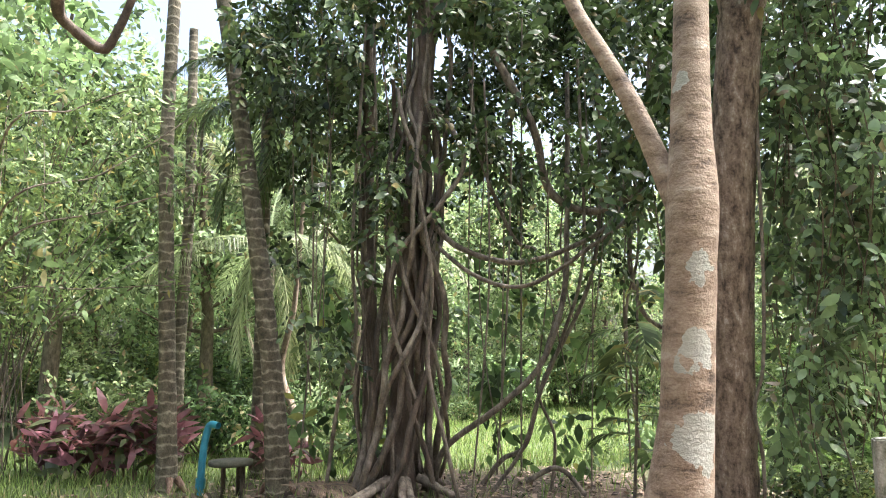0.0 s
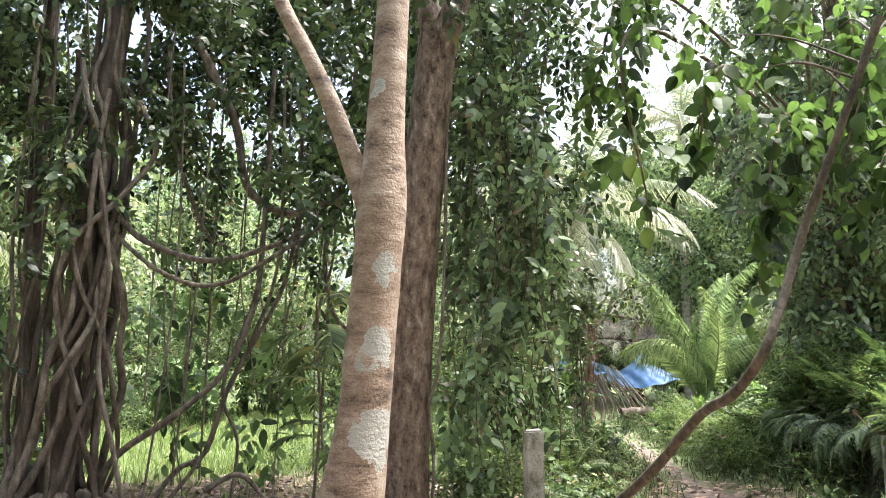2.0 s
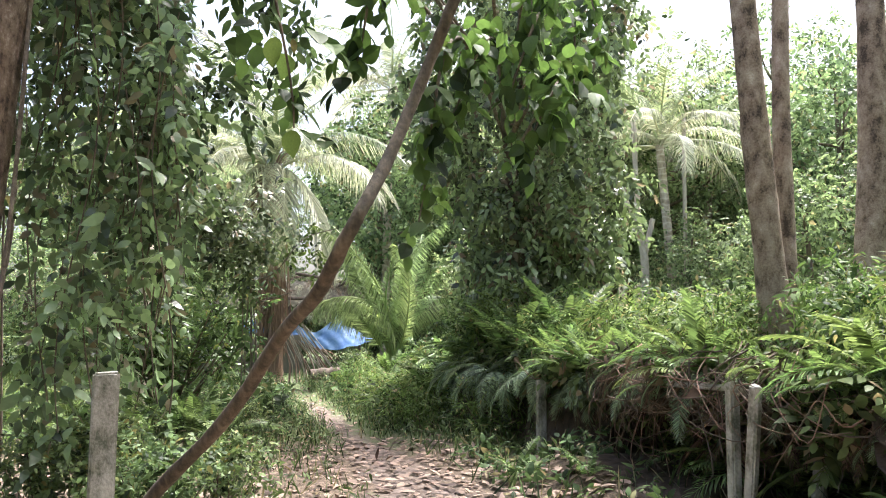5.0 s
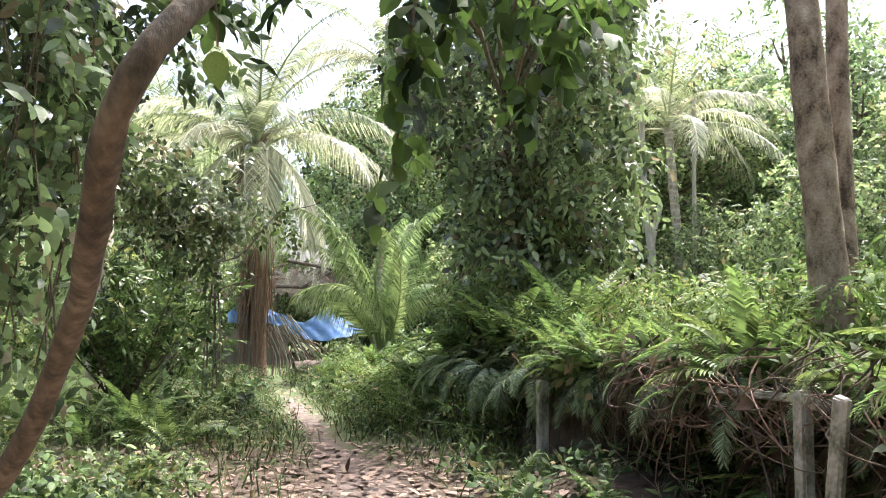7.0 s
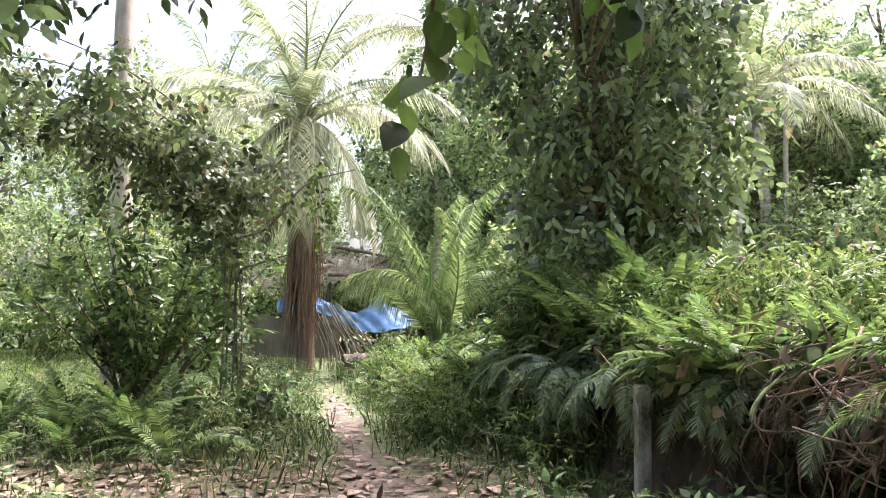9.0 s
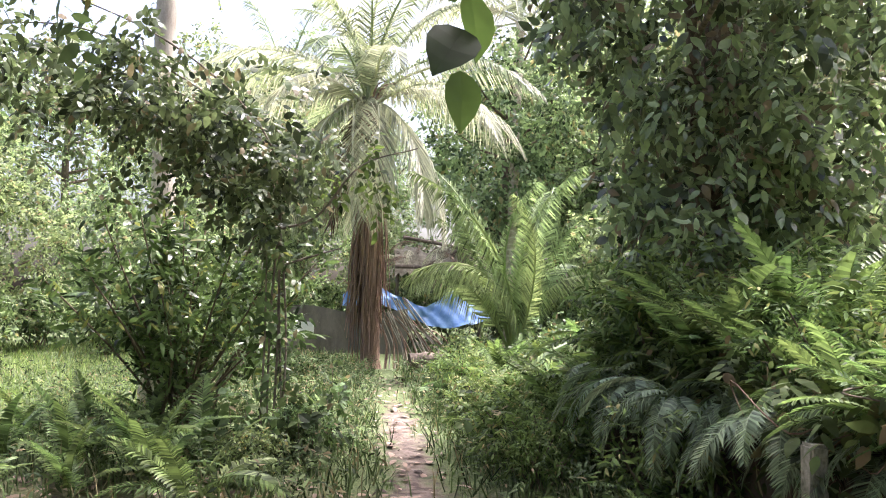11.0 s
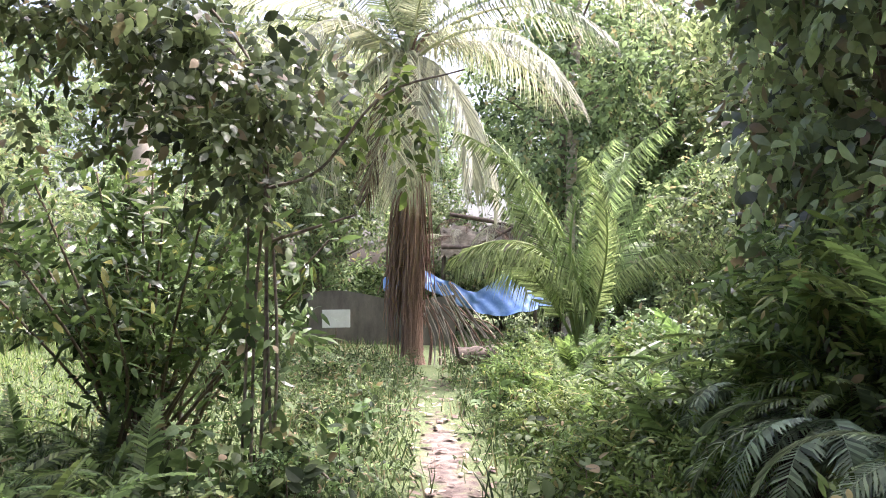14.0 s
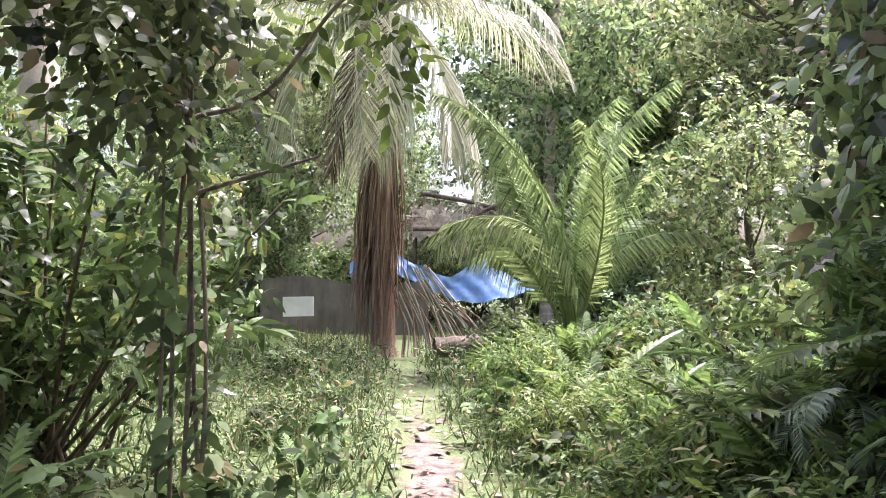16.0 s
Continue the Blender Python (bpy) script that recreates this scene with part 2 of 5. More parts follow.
# ---- mesh helpers ----
class Soup:
    """Collects vertices and faces of one mesh."""

    def __init__(self):
        self.v, self.f3, self.f4, self.n = [], [], [], 0

    def add(self, v, f):
        v = np.asarray(v, float).reshape(-1, 3)
        f = np.asarray(f, int)
        (self.f3 if f.shape[1] == 3 else self.f4).append(f + self.n)
        self.v.append(v)
        self.n += len(v)
        return self

    def mesh(self, name, material, smooth=True):
        me = bpy.data.meshes.new(name)
        v = np.concatenate(self.v)
        f3 = np.concatenate(self.f3) if self.f3 else np.zeros((0, 3), int)
        f4 = np.concatenate(self.f4) if self.f4 else np.zeros((0, 4), int)
        loops = np.concatenate([f3.ravel(), f4.ravel()])
        start = np.concatenate([np.arange(len(f3)) * 3, len(f3) * 3 + np.arange(len(f4)) * 4])
        me.vertices.add(len(v))
        me.vertices.foreach_set("co", v.ravel())
        me.loops.add(len(loops))
        me.loops.foreach_set("vertex_index", loops)
        me.polygons.add(len(start))
        me.polygons.foreach_set("loop_start", start)
        me.polygons.foreach_set("use_smooth", np.full(len(start), smooth))
        me.update(calc_edges=True)
        me.materials.append(material)
        return me


def thing(name, at, label, category, group="", kind="", turn=0.0):
    ob = new(name)
    ob.empty_display_size = 0.2
    ob.matrix_basis = pose(*at, 0, 0, turn)
    return tagged(ob, label, category, group, kind)


def part(name, me, parent, label="", m=None):
    ob = new(name, me)
    ob.parent = parent
    if m is not None:
        ob.matrix_basis = m
    if label:
        ob["label"] = label
    return ob


def solo(name, me, at, label, category, group="", kind="", turn=0.0):
    ob = new(name, me)
    ob.matrix_basis = pose(*at, 0, 0, turn)
    return tagged(ob, label, category, group, kind)


def curve_points(ctrl, n):
    """Smooth line through control points."""
    c = np.asarray(ctrl, float)
    c = np.vstack([2 * c[0] - c[1], c, 2 * c[-1] - c[-2]])
    out = []
    segs = len(c) - 3
    for u in np.linspace(0, segs - 1e-6, n):
        i = int(u)
        t = u - i
        p0, p1, p2, p3 = c[i:i + 4]
        out.append(0.5 * (2 * p1 + (p2 - p0) * t + (2 * p0 - 5 * p1 + 4 * p2 - p3) * t * t + (3 * p1 - p0 - 3 * p2 + p3) * t ** 3))
    return np.array(out)


def tube(pts, radii, sides=8, rough=0.0, flute=0.0):
    pts = np.asarray(pts, float)
    n = len(pts)
    radii = np.interp(np.linspace(0, 1, n), np.linspace(0, 1, len(np.atleast_1d(radii))), np.atleast_1d(radii))
    tan = np.gradient(pts, axis=0)
    tan /= np.linalg.norm(tan, axis=1)[:, None] + 1e-9
    ref = np.array([0.31, 0.95, 0.05])
    side = np.cross(tan, ref)
    side /= np.linalg.norm(side, axis=1)[:, None] + 1e-9
    up = np.cross(side, tan)
    a = np.linspace(0, 2 * np.pi, sides, endpoint=False)
    rr = radii[:, None] * np.ones(sides)
    if flute:
        rr = rr * (1 + flute * np.sin(a * 3 + 1)[None, :])
    if rough:
        rr = rr * (1 + rng.normal(0, rough, (n, sides)))
    v = pts[:, None, :] + rr[..., None] * (np.cos(a)[None, :, None] * side[:, None, :] + np.sin(a)[None, :, None] * up[:, None, :])
    i = np.arange(n - 1)[:, None] * sides
    j = np.arange(sides)[None, :]
    k = (j + 1) % sides
    f = np.stack([i + j, i + k, i + sides + k, i + sides + j], -1).reshape(-1, 4)
    return v.reshape(-1, 3), f


OVAL = (np.array([(0, 0, 0), (0.19, 0.2, 0.03), (-0.19, 0.2, 0.03), (0.26, 0.48, 0.02), (-0.26, 0.48, 0.02), (0.15, 0.8, -0.05), (-0.15, 0.8, -0.05), (0, 1.05, -0.14)]),
        np.array([(0, 1, 2), (1, 3, 2), (2, 3, 4), (3, 5, 4), (4, 5, 6), (5, 7, 6)]))
NARROW = (OVAL[0] * (0.55, 1, 1.2), OVAL[1])
BLADE = (np.array([(0.03, 0, 0), (-0.03, 0, 0), (0.022, 0.6, 0.0), (-0.022, 0.6, 0.0), (0, 1, -0.1)]), np.array([(0, 2, 1), (1, 2, 3), (2, 4, 3)]))
_w = np.array([0.0, 0.2, 0.33, 0.34, 0.24, 0.1, 0.0])
_y = np.array([0.0, 0.1, 0.28, 0.5, 0.72, 0.88, 1.0])
_z = -0.2 * _y ** 2
BROAD = (np.vstack([np.stack([0 * _w, _y, _z], 1), np.stack([_w, _y, _z + 0.16 * _w], 1)[1:-1], np.stack([-_w, _y, _z + 0.16 * _w], 1)[1:-1]]),
         np.array([(0, 7, 1), (0, 1, 12), *[q for i in range(1, 5) for q in ((i, i + 6, i + 7), (i, i + 7, i + 1), (i, i + 1, i + 12), (i, i + 12, i + 11))], (5, 11, 6), (5, 6, 16)]))


def leaves(soup, pos, way, size, shape=OVAL, flat=0.5, up=None):
    """Sets one leaf at each place, along way, its upper side turned up as far as flat says."""
    pos, way = np.asarray(pos, float), np.asarray(way, float)
    n = len(pos)
    way = way / (np.linalg.norm(way, axis=1)[:, None] + 1e-9)
    if up is None:
        up = rng.normal(0, 1, (n, 3)) * (1 - flat) + np.array([0, 0, 1.0]) * flat * 2
    x = np.cross(way, up)
    x /= np.linalg.norm(x, axis=1)[:, None] + 1e-9
    z = np.cross(x, way)
    t, f = shape
    s = np.broadcast_to(np.asarray(size, float), (n,))[:, None, None]
    v = pos[:, None, :] + s * (t[None, :, 0:1] * x[:, None, :] + t[None, :, 1:2] * way[:, None, :] + t[None, :, 2:3] * z[:, None, :])
    ff = (f[None] + (np.arange(n) * len(t))[:, None, None]).reshape(-1, f.shape[1])
    return soup.add(v.reshape(-1, 3), ff)


def spray(soup, centres, each, spread, size, shape=OVAL, droop=-0.4, flat=0.5):
    """Twigs of alternating leaves round each centre, pointing outwards and down."""
    per = min(each, 7)
    c = np.repeat(np.asarray(centres, float), max(1, round(each / per)), axis=0)
    n = len(c)
    o = rng.normal(0, 1, (n, 3))
    c = c + o * spread * 0.85
    d = o * 0.7 + np.array([0, 0, droop * 1.2]) + rng.normal(0, 0.55, (n, 3))
    d /= np.linalg.norm(d, axis=1)[:, None] + 1e-9
    face = rng.normal(0, 1, (n, 3)) * (1 - flat) + np.array([0, 0, 1.0]) * flat * 1.6
    side = np.cross(d, face)
    side /= np.linalg.norm(side, axis=1)[:, None] + 1e-9
    step = size * rng.uniform(0.36, 0.55, n)
    grow = size * rng.uniform(0.75, 1.3, n)
    for k in range(per):
        end = k == per - 1
        turn = 0.0 if end else (1 if k % 2 else -1)
        p = c + d * (step * (k - per / 2))[:, None] + np.array([0, 0, -1]) * (step * 0.04 * k * k)[:, None]
        w = d * 0.65 + side * 0.85 * turn + np.array([0, 0, -0.18]) + rng.normal(0, 0.16, (n, 3))
        leaves(soup, p, w, grow * rng.uniform(0.75, 1.15, n) * (0.8 + 0.5 * math.sin(3.0 * (k + 0.6) / per)), shape, flat, face + rng.normal(0, 0.28, (n, 3)))
    return soup


def frond(L, pairs, leaf, width, p0, p1, droop=0.4, angle=60, bare=0.12, stem=0.02, sag=1.0):
    """A feather-shaped leaf that starts at the origin and goes along +y; pitch runs from p0 to p1 degrees."""
    s = Soup()
    n = 16
    pit = np.radians(np.linspace(0, 1, n) ** sag * (p1 - p0) + p0)
    st = L / (n - 1)
    pts = np.vstack([[0, 0, 0], np.cumsum(np.stack([0 * pit, np.cos(pit), np.sin(pit)], 1)[:-1] * st, 0)])
    s.add(*tube(pts, [stem, stem * 0.6, stem * 0.15], 4))
    u = np.linspace(bare, 0.99, pairs)
    base = np.stack([np.interp(u * (n - 1), np.arange(n), pts[:, k]) for k in range(3)], 1)
    pu = np.interp(u * (n - 1), np.arange(n), pit)
    tan = np.stack([0 * pu, np.cos(pu), np.sin(pu)], 1)
    nor = np.stack([0 * pu, -np.sin(pu), np.cos(pu)], 1)
    prof = np.sin(np.pi * (0.12 + 0.82 * u)) ** 0.7
    for side in (1, -1):
        ln = leaf * prof * rng.uniform(0.85, 1.12, pairs)
        an = np.radians(angle * (1.05 - 0.5 * u) + rng.normal(0, 5, pairs))
        out = np.stack([np.sin(an) * side, 0 * an, 0 * an], 1) + tan * np.cos(an)[:, None] + nor * 0.15
        mid = base + out * (ln * 0.5)[:, None] - np.array([0, 0, 1]) * (ln * droop * 0.18)[:, None]
        tip = base + out * (ln * (1 - 0.25 * droop))[:, None] - np.array([0, 0, 1]) * (ln * droop * 0.75)[:, None]
        wd = tan * (width * 0.5) + nor * width * 0.2 * side
        v = np.stack([base - wd * 0.7, base + wd * 0.7, mid + wd, mid - wd, tip], 1).reshape(-1, 3)
        k = np.arange(pairs)[:, None] * 5
        s.add(v, (np.array([[0, 1, 2], [0, 2, 3], [3, 2, 4]])[None] + k[:, :, None]).reshape(-1, 3))
    return s


# ---- ground ----
def bank_height(x, y):
    """Overgrown bank beside the path."""
    edge = 2.0 + 0.1 * np.sin(y * 1.7) + 1.1 * np.clip(1.9 - np.abs(y - 7.8), 0, 1)
    rise = np.clip((x - edge) / 0.3, 0, 1)
    along = np.clip((y - 5.0) / 1.0, 0, 1) * np.clip((16.5 - y) / 3.0, 0, 1)
    foot = np.clip((x - 0.95) / 0.85, 0, 1)
    foot = (0.4 - 0.2 * np.clip(1.6 - np.abs(y - 7.8), 0, 1)) * foot * foot * (3 - 2 * foot) * np.clip((y - 5.0) / 1.0, 0, 1) * np.clip((10.2 - y) / 1.2, 0, 1) * np.clip((7.5 - x) / 2.0, 0, 1)
    return np.maximum(foot, 0.95 * rise * rise * (3 - 2 * rise) * along * np.clip((7.5 - x) / 2.0, 0, 1))


def ground_z(x, y):
    x, y = np.asarray(x, float), np.asarray(y, float)
    low = 0.05 * np.sin(x * 0.9 + 1) * np.sin(y * 0.7) + 0.03 * np.sin(x * 2.3) * np.sin(y * 2.9 + 0.4)
    near_path = np.exp(-((x - 0.3) / 0.7) ** 2)
    return low * (1 - near_path) - 0.03 * near_path + bank_height(x, y)


def ground_material():
    m, nd, lk = nodes_of("forest_ground")
    tc = nd.new("ShaderNodeTexCoord")
    sep = nd.new("ShaderNodeSeparateXYZ")
    lk.new(tc.outputs["Object"], sep.inputs[0])

    def noise_at(scale, detail=5):
        n = nd.new("ShaderNodeTexNoise")
        n.inputs["Scale"].default_value, n.inputs["Detail"].default_value = scale, detail
        lk.new(tc.outputs["Object"], n.inputs["Vector"])
        return n

    def calc(op, a, b, c=None):
        n = nd.new("ShaderNodeMath")
        n.operation = op
        for i, v in enumerate((a, b, c)):
            if v is None:
                continue
            if hasattr(v, "links"):
                lk.new(v, n.inputs[i])
            else:
                n.inputs[i].default_value = v
        return n.outputs[0]

    n1, n2, n3 = noise_at(1.6), noise_at(9), noise_at(55, 3)
    # worn strip of the path: narrow far on, wide where it starts
    dx = calc("ABSOLUTE", calc("SUBTRACT", sep.outputs[0], 0.3), 0)
    mr = nd.new("ShaderNodeMapRange")
    mr.inputs["From Min"].default_value, mr.inputs["From Max"].default_value = 8.5, 13.0
    mr.inputs["To Min"].default_value, mr.inputs["To Max"].default_value = 0.45, 0.15
    lk.new(sep.outputs[1], mr.inputs[0])
    end = nd.new("ShaderNodeMapRange")
    end.inputs["From Min"].default_value, end.inputs["From Max"].default_value = 16.5, 20.0
    end.inputs["To Max"].default_value = 0.35
    lk.new(sep.outputs[1], end.inputs[0])
    wob = calc("ADD", calc("MULTIPLY_ADD", n2.outputs[0], 0.5, -0.25), calc("MULTIPLY_ADD", n1.outputs[0], 0.5, -0.25))
    path = nd.new("ShaderNodeMapRange")
    path.inputs["From Min"].default_value, path.inputs["From Max"].default_value = 0.12, -0.06
    lk.new(calc("ADD", calc("SUBTRACT", calc("ADD", dx, wob), mr.outputs[0]), end.outputs[0]), path.inputs[0])
    # clearing with fallen leaves before the path
    ex = calc("POWER", calc("DIVIDE", calc("SUBTRACT", sep.outputs[0], -3.0), 8.0), 2)
    ey = calc("POWER", calc("DIVIDE", calc("SUBTRACT", sep.outputs[1], 5.0), 8.5), 2)
    clear = nd.new("ShaderNodeMapRange")
    clear.inputs["From Min"].default_value, clear.inputs["From Max"].default_value = 1.15, 0.7
    lk.new(calc("ADD", calc("ADD", ex, ey), calc("MULTIPLY_ADD", n1.outputs[0], 0.8, -0.4)), clear.inputs[0])
    soil = ramp_of(nd, [(0.3, (0.07, 0.05, 0.04)), (0.5, (0.17, 0.13, 0.105)), (0.7, (0.29, 0.23, 0.195))])
    lk.new(n2.outputs[0], soil.inputs[0])
    duff = ramp_of(nd, [(0.3, (0.06, 0.045, 0.03)), (0.55, (0.15, 0.11, 0.075)), (0.75, (0.26, 0.19, 0.13))])
    lk.new(n3.outputs[0], duff.inputs[0])
    green = ramp_of(nd, [(0.3, (0.05, 0.075, 0.028)), (0.55, (0.11, 0.145, 0.05)), (0.75, (0.17, 0.2, 0.08))])
    lk.new(n3.outputs[0], green.inputs[0])

    def blend(fac, a, b):
        x = nd.new("ShaderNodeMix")
        x.data_type = "RGBA"
        lk.new(fac, x.inputs[0])
        lk.new(a, x.inputs[6])
        lk.new(b, x.inputs[7])
        return x.outputs[2]

    col = blend(clear.outputs[0], green.outputs[0], duff.outputs[0])
    col = blend(path.outputs[0], col, soil.outputs[0])
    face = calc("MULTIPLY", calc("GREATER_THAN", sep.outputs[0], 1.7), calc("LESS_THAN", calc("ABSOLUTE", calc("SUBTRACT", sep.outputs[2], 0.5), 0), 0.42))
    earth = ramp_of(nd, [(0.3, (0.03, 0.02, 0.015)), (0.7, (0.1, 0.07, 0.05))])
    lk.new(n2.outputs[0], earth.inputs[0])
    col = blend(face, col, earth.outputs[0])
    p = nd["Principled BSDF"]
    p.inputs["Roughness"].default_value = 0.95
    lk.new(col, p.inputs["Base Color"])
    b = nd.new("ShaderNodeBump")
    b.inputs["Strength"].default_value, b.inputs["Distance"].default_value = 0.8, 0.03
    lk.new(n2.outputs[0], b.inputs["Height"])
    b2 = nd.new("ShaderNodeBump")
    b2.inputs["Strength"].default_value, b2.inputs["Distance"].default_value = 0.6, 0.01
    lk.new(n3.outputs[0], b2.inputs["Height"])
    lk.new(b.outputs[0], b2.inputs["Normal"])
    lk.new(b2.outputs[0], p.inputs["Normal"])
    return m


def build_ground():
    xs = np.concatenate([[-400, -150, -60, -30], np.arange(-16, 10.01, 0.16), [14, 30, 60, 150, 400]])
    ys = np.concatenate([[-400, -150, -50, -15], np.arange(-2, 32.01, 0.16), [40, 60, 150, 400]])
    X, Y = np.meshgrid(xs, ys)
    Z = ground_z(X, Y) + rng.normal(0, 0.008, X.shape)
    far = (np.abs(X) > 25) | (np.abs(Y) > 45)
    Z[far] = 0
    nx = len(xs)
    i = np.arange(len(ys) - 1)[:, None] * nx + np.arange(nx - 1)[None]
    f = np.stack([i, i + 1, i + nx + 1, i + nx], -1).reshape(-1, 4)
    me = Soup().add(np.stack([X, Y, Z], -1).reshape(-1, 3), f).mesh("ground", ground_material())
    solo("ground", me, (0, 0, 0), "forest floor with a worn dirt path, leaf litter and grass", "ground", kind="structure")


build_ground()


# ---- trees ----
def crown_soup(clusters, each, rx, rz, zc, size, shape=OVAL, spread=0.33, hollow=0.45):
    d = rng.normal(0, 1, (clusters, 3))
    d /= np.linalg.norm(d, axis=1)[:, None]
    r = hollow + (1 - hollow) * rng.uniform(0, 1, clusters) ** 0.6
    lump = 1 + 0.25 * np.sin(d[:, 0] * 4 + zc) * np.cos(d[:, 1] * 5) + 0.15 * np.sin(d[:, 2] * 7)
    c = d * (r * lump)[:, None] * np.array([rx, rx, rz]) + np.array([0, 0, zc])
    return c, spray(Soup(), c, each, spread, size, shape)


def forest_tree(name, h, rx, material, label, clusters=230, each=20, size=0.24, trunk_r=0.14, low=0.32, bark=M_TWIG):
    """Broad-leaved tree: trunk, limbs into the crown, crown of leaf clumps."""
    t = thing(name, (0, 0, 0), label, "tree", "forest trees")
    zc, rz = h * (1 + low) / 2, h * (1 - low) / 2
    bend = curve_points([(0, 0, -0.1), (0.1, 0.05, h * 0.3), (-0.12, 0.1, h * 0.6), (0.05, -0.1, h * 0.92)], 14)
    me = Soup().add(*tube(bend, [trunk_r * 1.4, trunk_r, trunk_r * 0.7, trunk_r * 0.2], 9, 0.04)).mesh("trunk", bark)
    part("trunk", me, t)
    c, s = crown_soup(clusters, each, rx, rz, zc, size)
    for e in c[:: max(1, clusters // 14)]:
        z0 = np.clip(e[2] - 0.35 * np.hypot(e[0], e[1]) - 0.4, h * 0.25, h * 0.85)
        b = np.array([np.interp(z0, bend[:, 2], bend[:, k]) for k in range(3)])
        m = (b + e) / 2 + np.array([0, 0, -0.15 * h * 0.1])
        lm = Soup().add(*tube(curve_points([b, m, e], 6), [trunk_r * 0.4, trunk_r * 0.1], 5)).mesh("limb", bark)
        part("limb", lm, t)
    part("crown", s.mesh("crown", material, False), t)
    return t


def shrub(name, h, r, material, label, clusters=80, each=28, size=0.092, shape=OVAL, stems=7):
    t = thing(name, (0, 0, 0), label, "shrub", "undergrowth shrubs")
    c, s = crown_soup(clusters, each, r, h * 0.42, h * 0.56, size, shape, 0.17, 0.2)
    for k in range(stems):
        e = c[k * 3 % len(c)]
        b = np.array([rng.normal(0, 0.08), rng.normal(0, 0.08), -0.05])
        part("stem", Soup().add(*tube(curve_points([b, (b + e) / 2 + rng.normal(0, 0.05, 3), e], 6), [0.02, 0.006], 5)).mesh("stem", M_TWIG), t)
    part("foliage", s.mesh("foliage", material, False), t)
    return t


def place(proto, spots, first=True):
    """Puts the prototype at the first spot and copies at the others: x, y, turn, scale."""
    for k, (x, y, turn, sc) in enumerate(spots):
        z = float(ground_z(x, y)) if abs(x) < 25 and y < 45 else 0.0
        ob = proto if k == 0 and first else copy_thing(proto, pose(x, y, z, 0, 0, turn))
        ob.matrix_basis = pose(x, y, z, 0, 0, turn) @ Matrix.Scale(sc, 4)


rs = random.Random(3)


def ringed(n, r0, r1, a0, a1, s0, s1):
    """Spots in a fan round the walk: angles in degrees from +y, clockwise."""
    out = []
    for k in range(n):
        a = radians(a0 + (a1 - a0) * (k + rs.uniform(0.1, 0.9)) / n)
        r = rs.uniform(r0, r1)
        out.append((-1 + r * math.sin(a), 6 + r * math.cos(a), rs.uniform(0, 360), rs.uniform(s0, s1)))
    return out


BRUSH_SPOTS = [(2.4 + 2.1 * rs.random(), rs.uniform(6.2, 14.5), rs.uniform(0, 360), rs.uniform(0.7, 1.15)) for k in range(52)] + [(rs.uniform(1.15, 2.1), rs.uniform(12.0, 20.0), rs.uniform(0, 360), rs.uniform(0.55, 0.9)) for k in range(20)]
BRUSH = shrub("brush", 0.9, 0.55, M_BRIGHT, "bright green fine-leaved brush beside the path", 60, 21, 0.075, NARROW, 6)
place(BRUSH, BRUSH_SPOTS)
TREE_A = forest_tree("forest_tree", 9.0, 2.6, M_FAR_LIT, "slender forest tree, its green leaves lightened by painted haze and sun", 260, 42, 0.15)
TREE_B = forest_tree("forest_tree", 11.0, 3.2, M_FAR_LIT, "tall forest tree with a loose green crown", 290, 42, 0.165, 0.18, 0.25)
TREE_C = forest_tree("forest_tree", 6.0, 2.3, M_FAR_LIT, "low bushy tree with deep green leaves", 250, 42, 0.12, 0.1, 0.12)
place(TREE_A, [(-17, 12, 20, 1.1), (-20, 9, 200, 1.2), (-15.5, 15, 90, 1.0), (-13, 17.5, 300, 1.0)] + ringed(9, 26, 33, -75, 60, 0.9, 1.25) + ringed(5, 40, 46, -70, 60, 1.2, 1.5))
# ringed(14, 8, 15, ...): unseen trees behind the camera, added to block sky light
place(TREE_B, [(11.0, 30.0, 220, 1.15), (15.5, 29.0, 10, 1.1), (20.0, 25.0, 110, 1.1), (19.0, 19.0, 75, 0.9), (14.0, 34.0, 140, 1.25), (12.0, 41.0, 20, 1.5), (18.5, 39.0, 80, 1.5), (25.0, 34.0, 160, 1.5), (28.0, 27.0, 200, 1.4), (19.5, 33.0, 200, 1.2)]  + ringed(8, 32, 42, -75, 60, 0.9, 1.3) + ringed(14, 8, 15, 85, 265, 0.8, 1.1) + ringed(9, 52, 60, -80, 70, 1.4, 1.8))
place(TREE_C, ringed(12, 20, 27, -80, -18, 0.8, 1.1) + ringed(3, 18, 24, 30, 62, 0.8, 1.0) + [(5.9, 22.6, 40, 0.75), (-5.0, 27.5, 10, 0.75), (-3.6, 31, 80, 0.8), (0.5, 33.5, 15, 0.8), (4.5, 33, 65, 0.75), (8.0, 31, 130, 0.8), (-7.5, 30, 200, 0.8)])

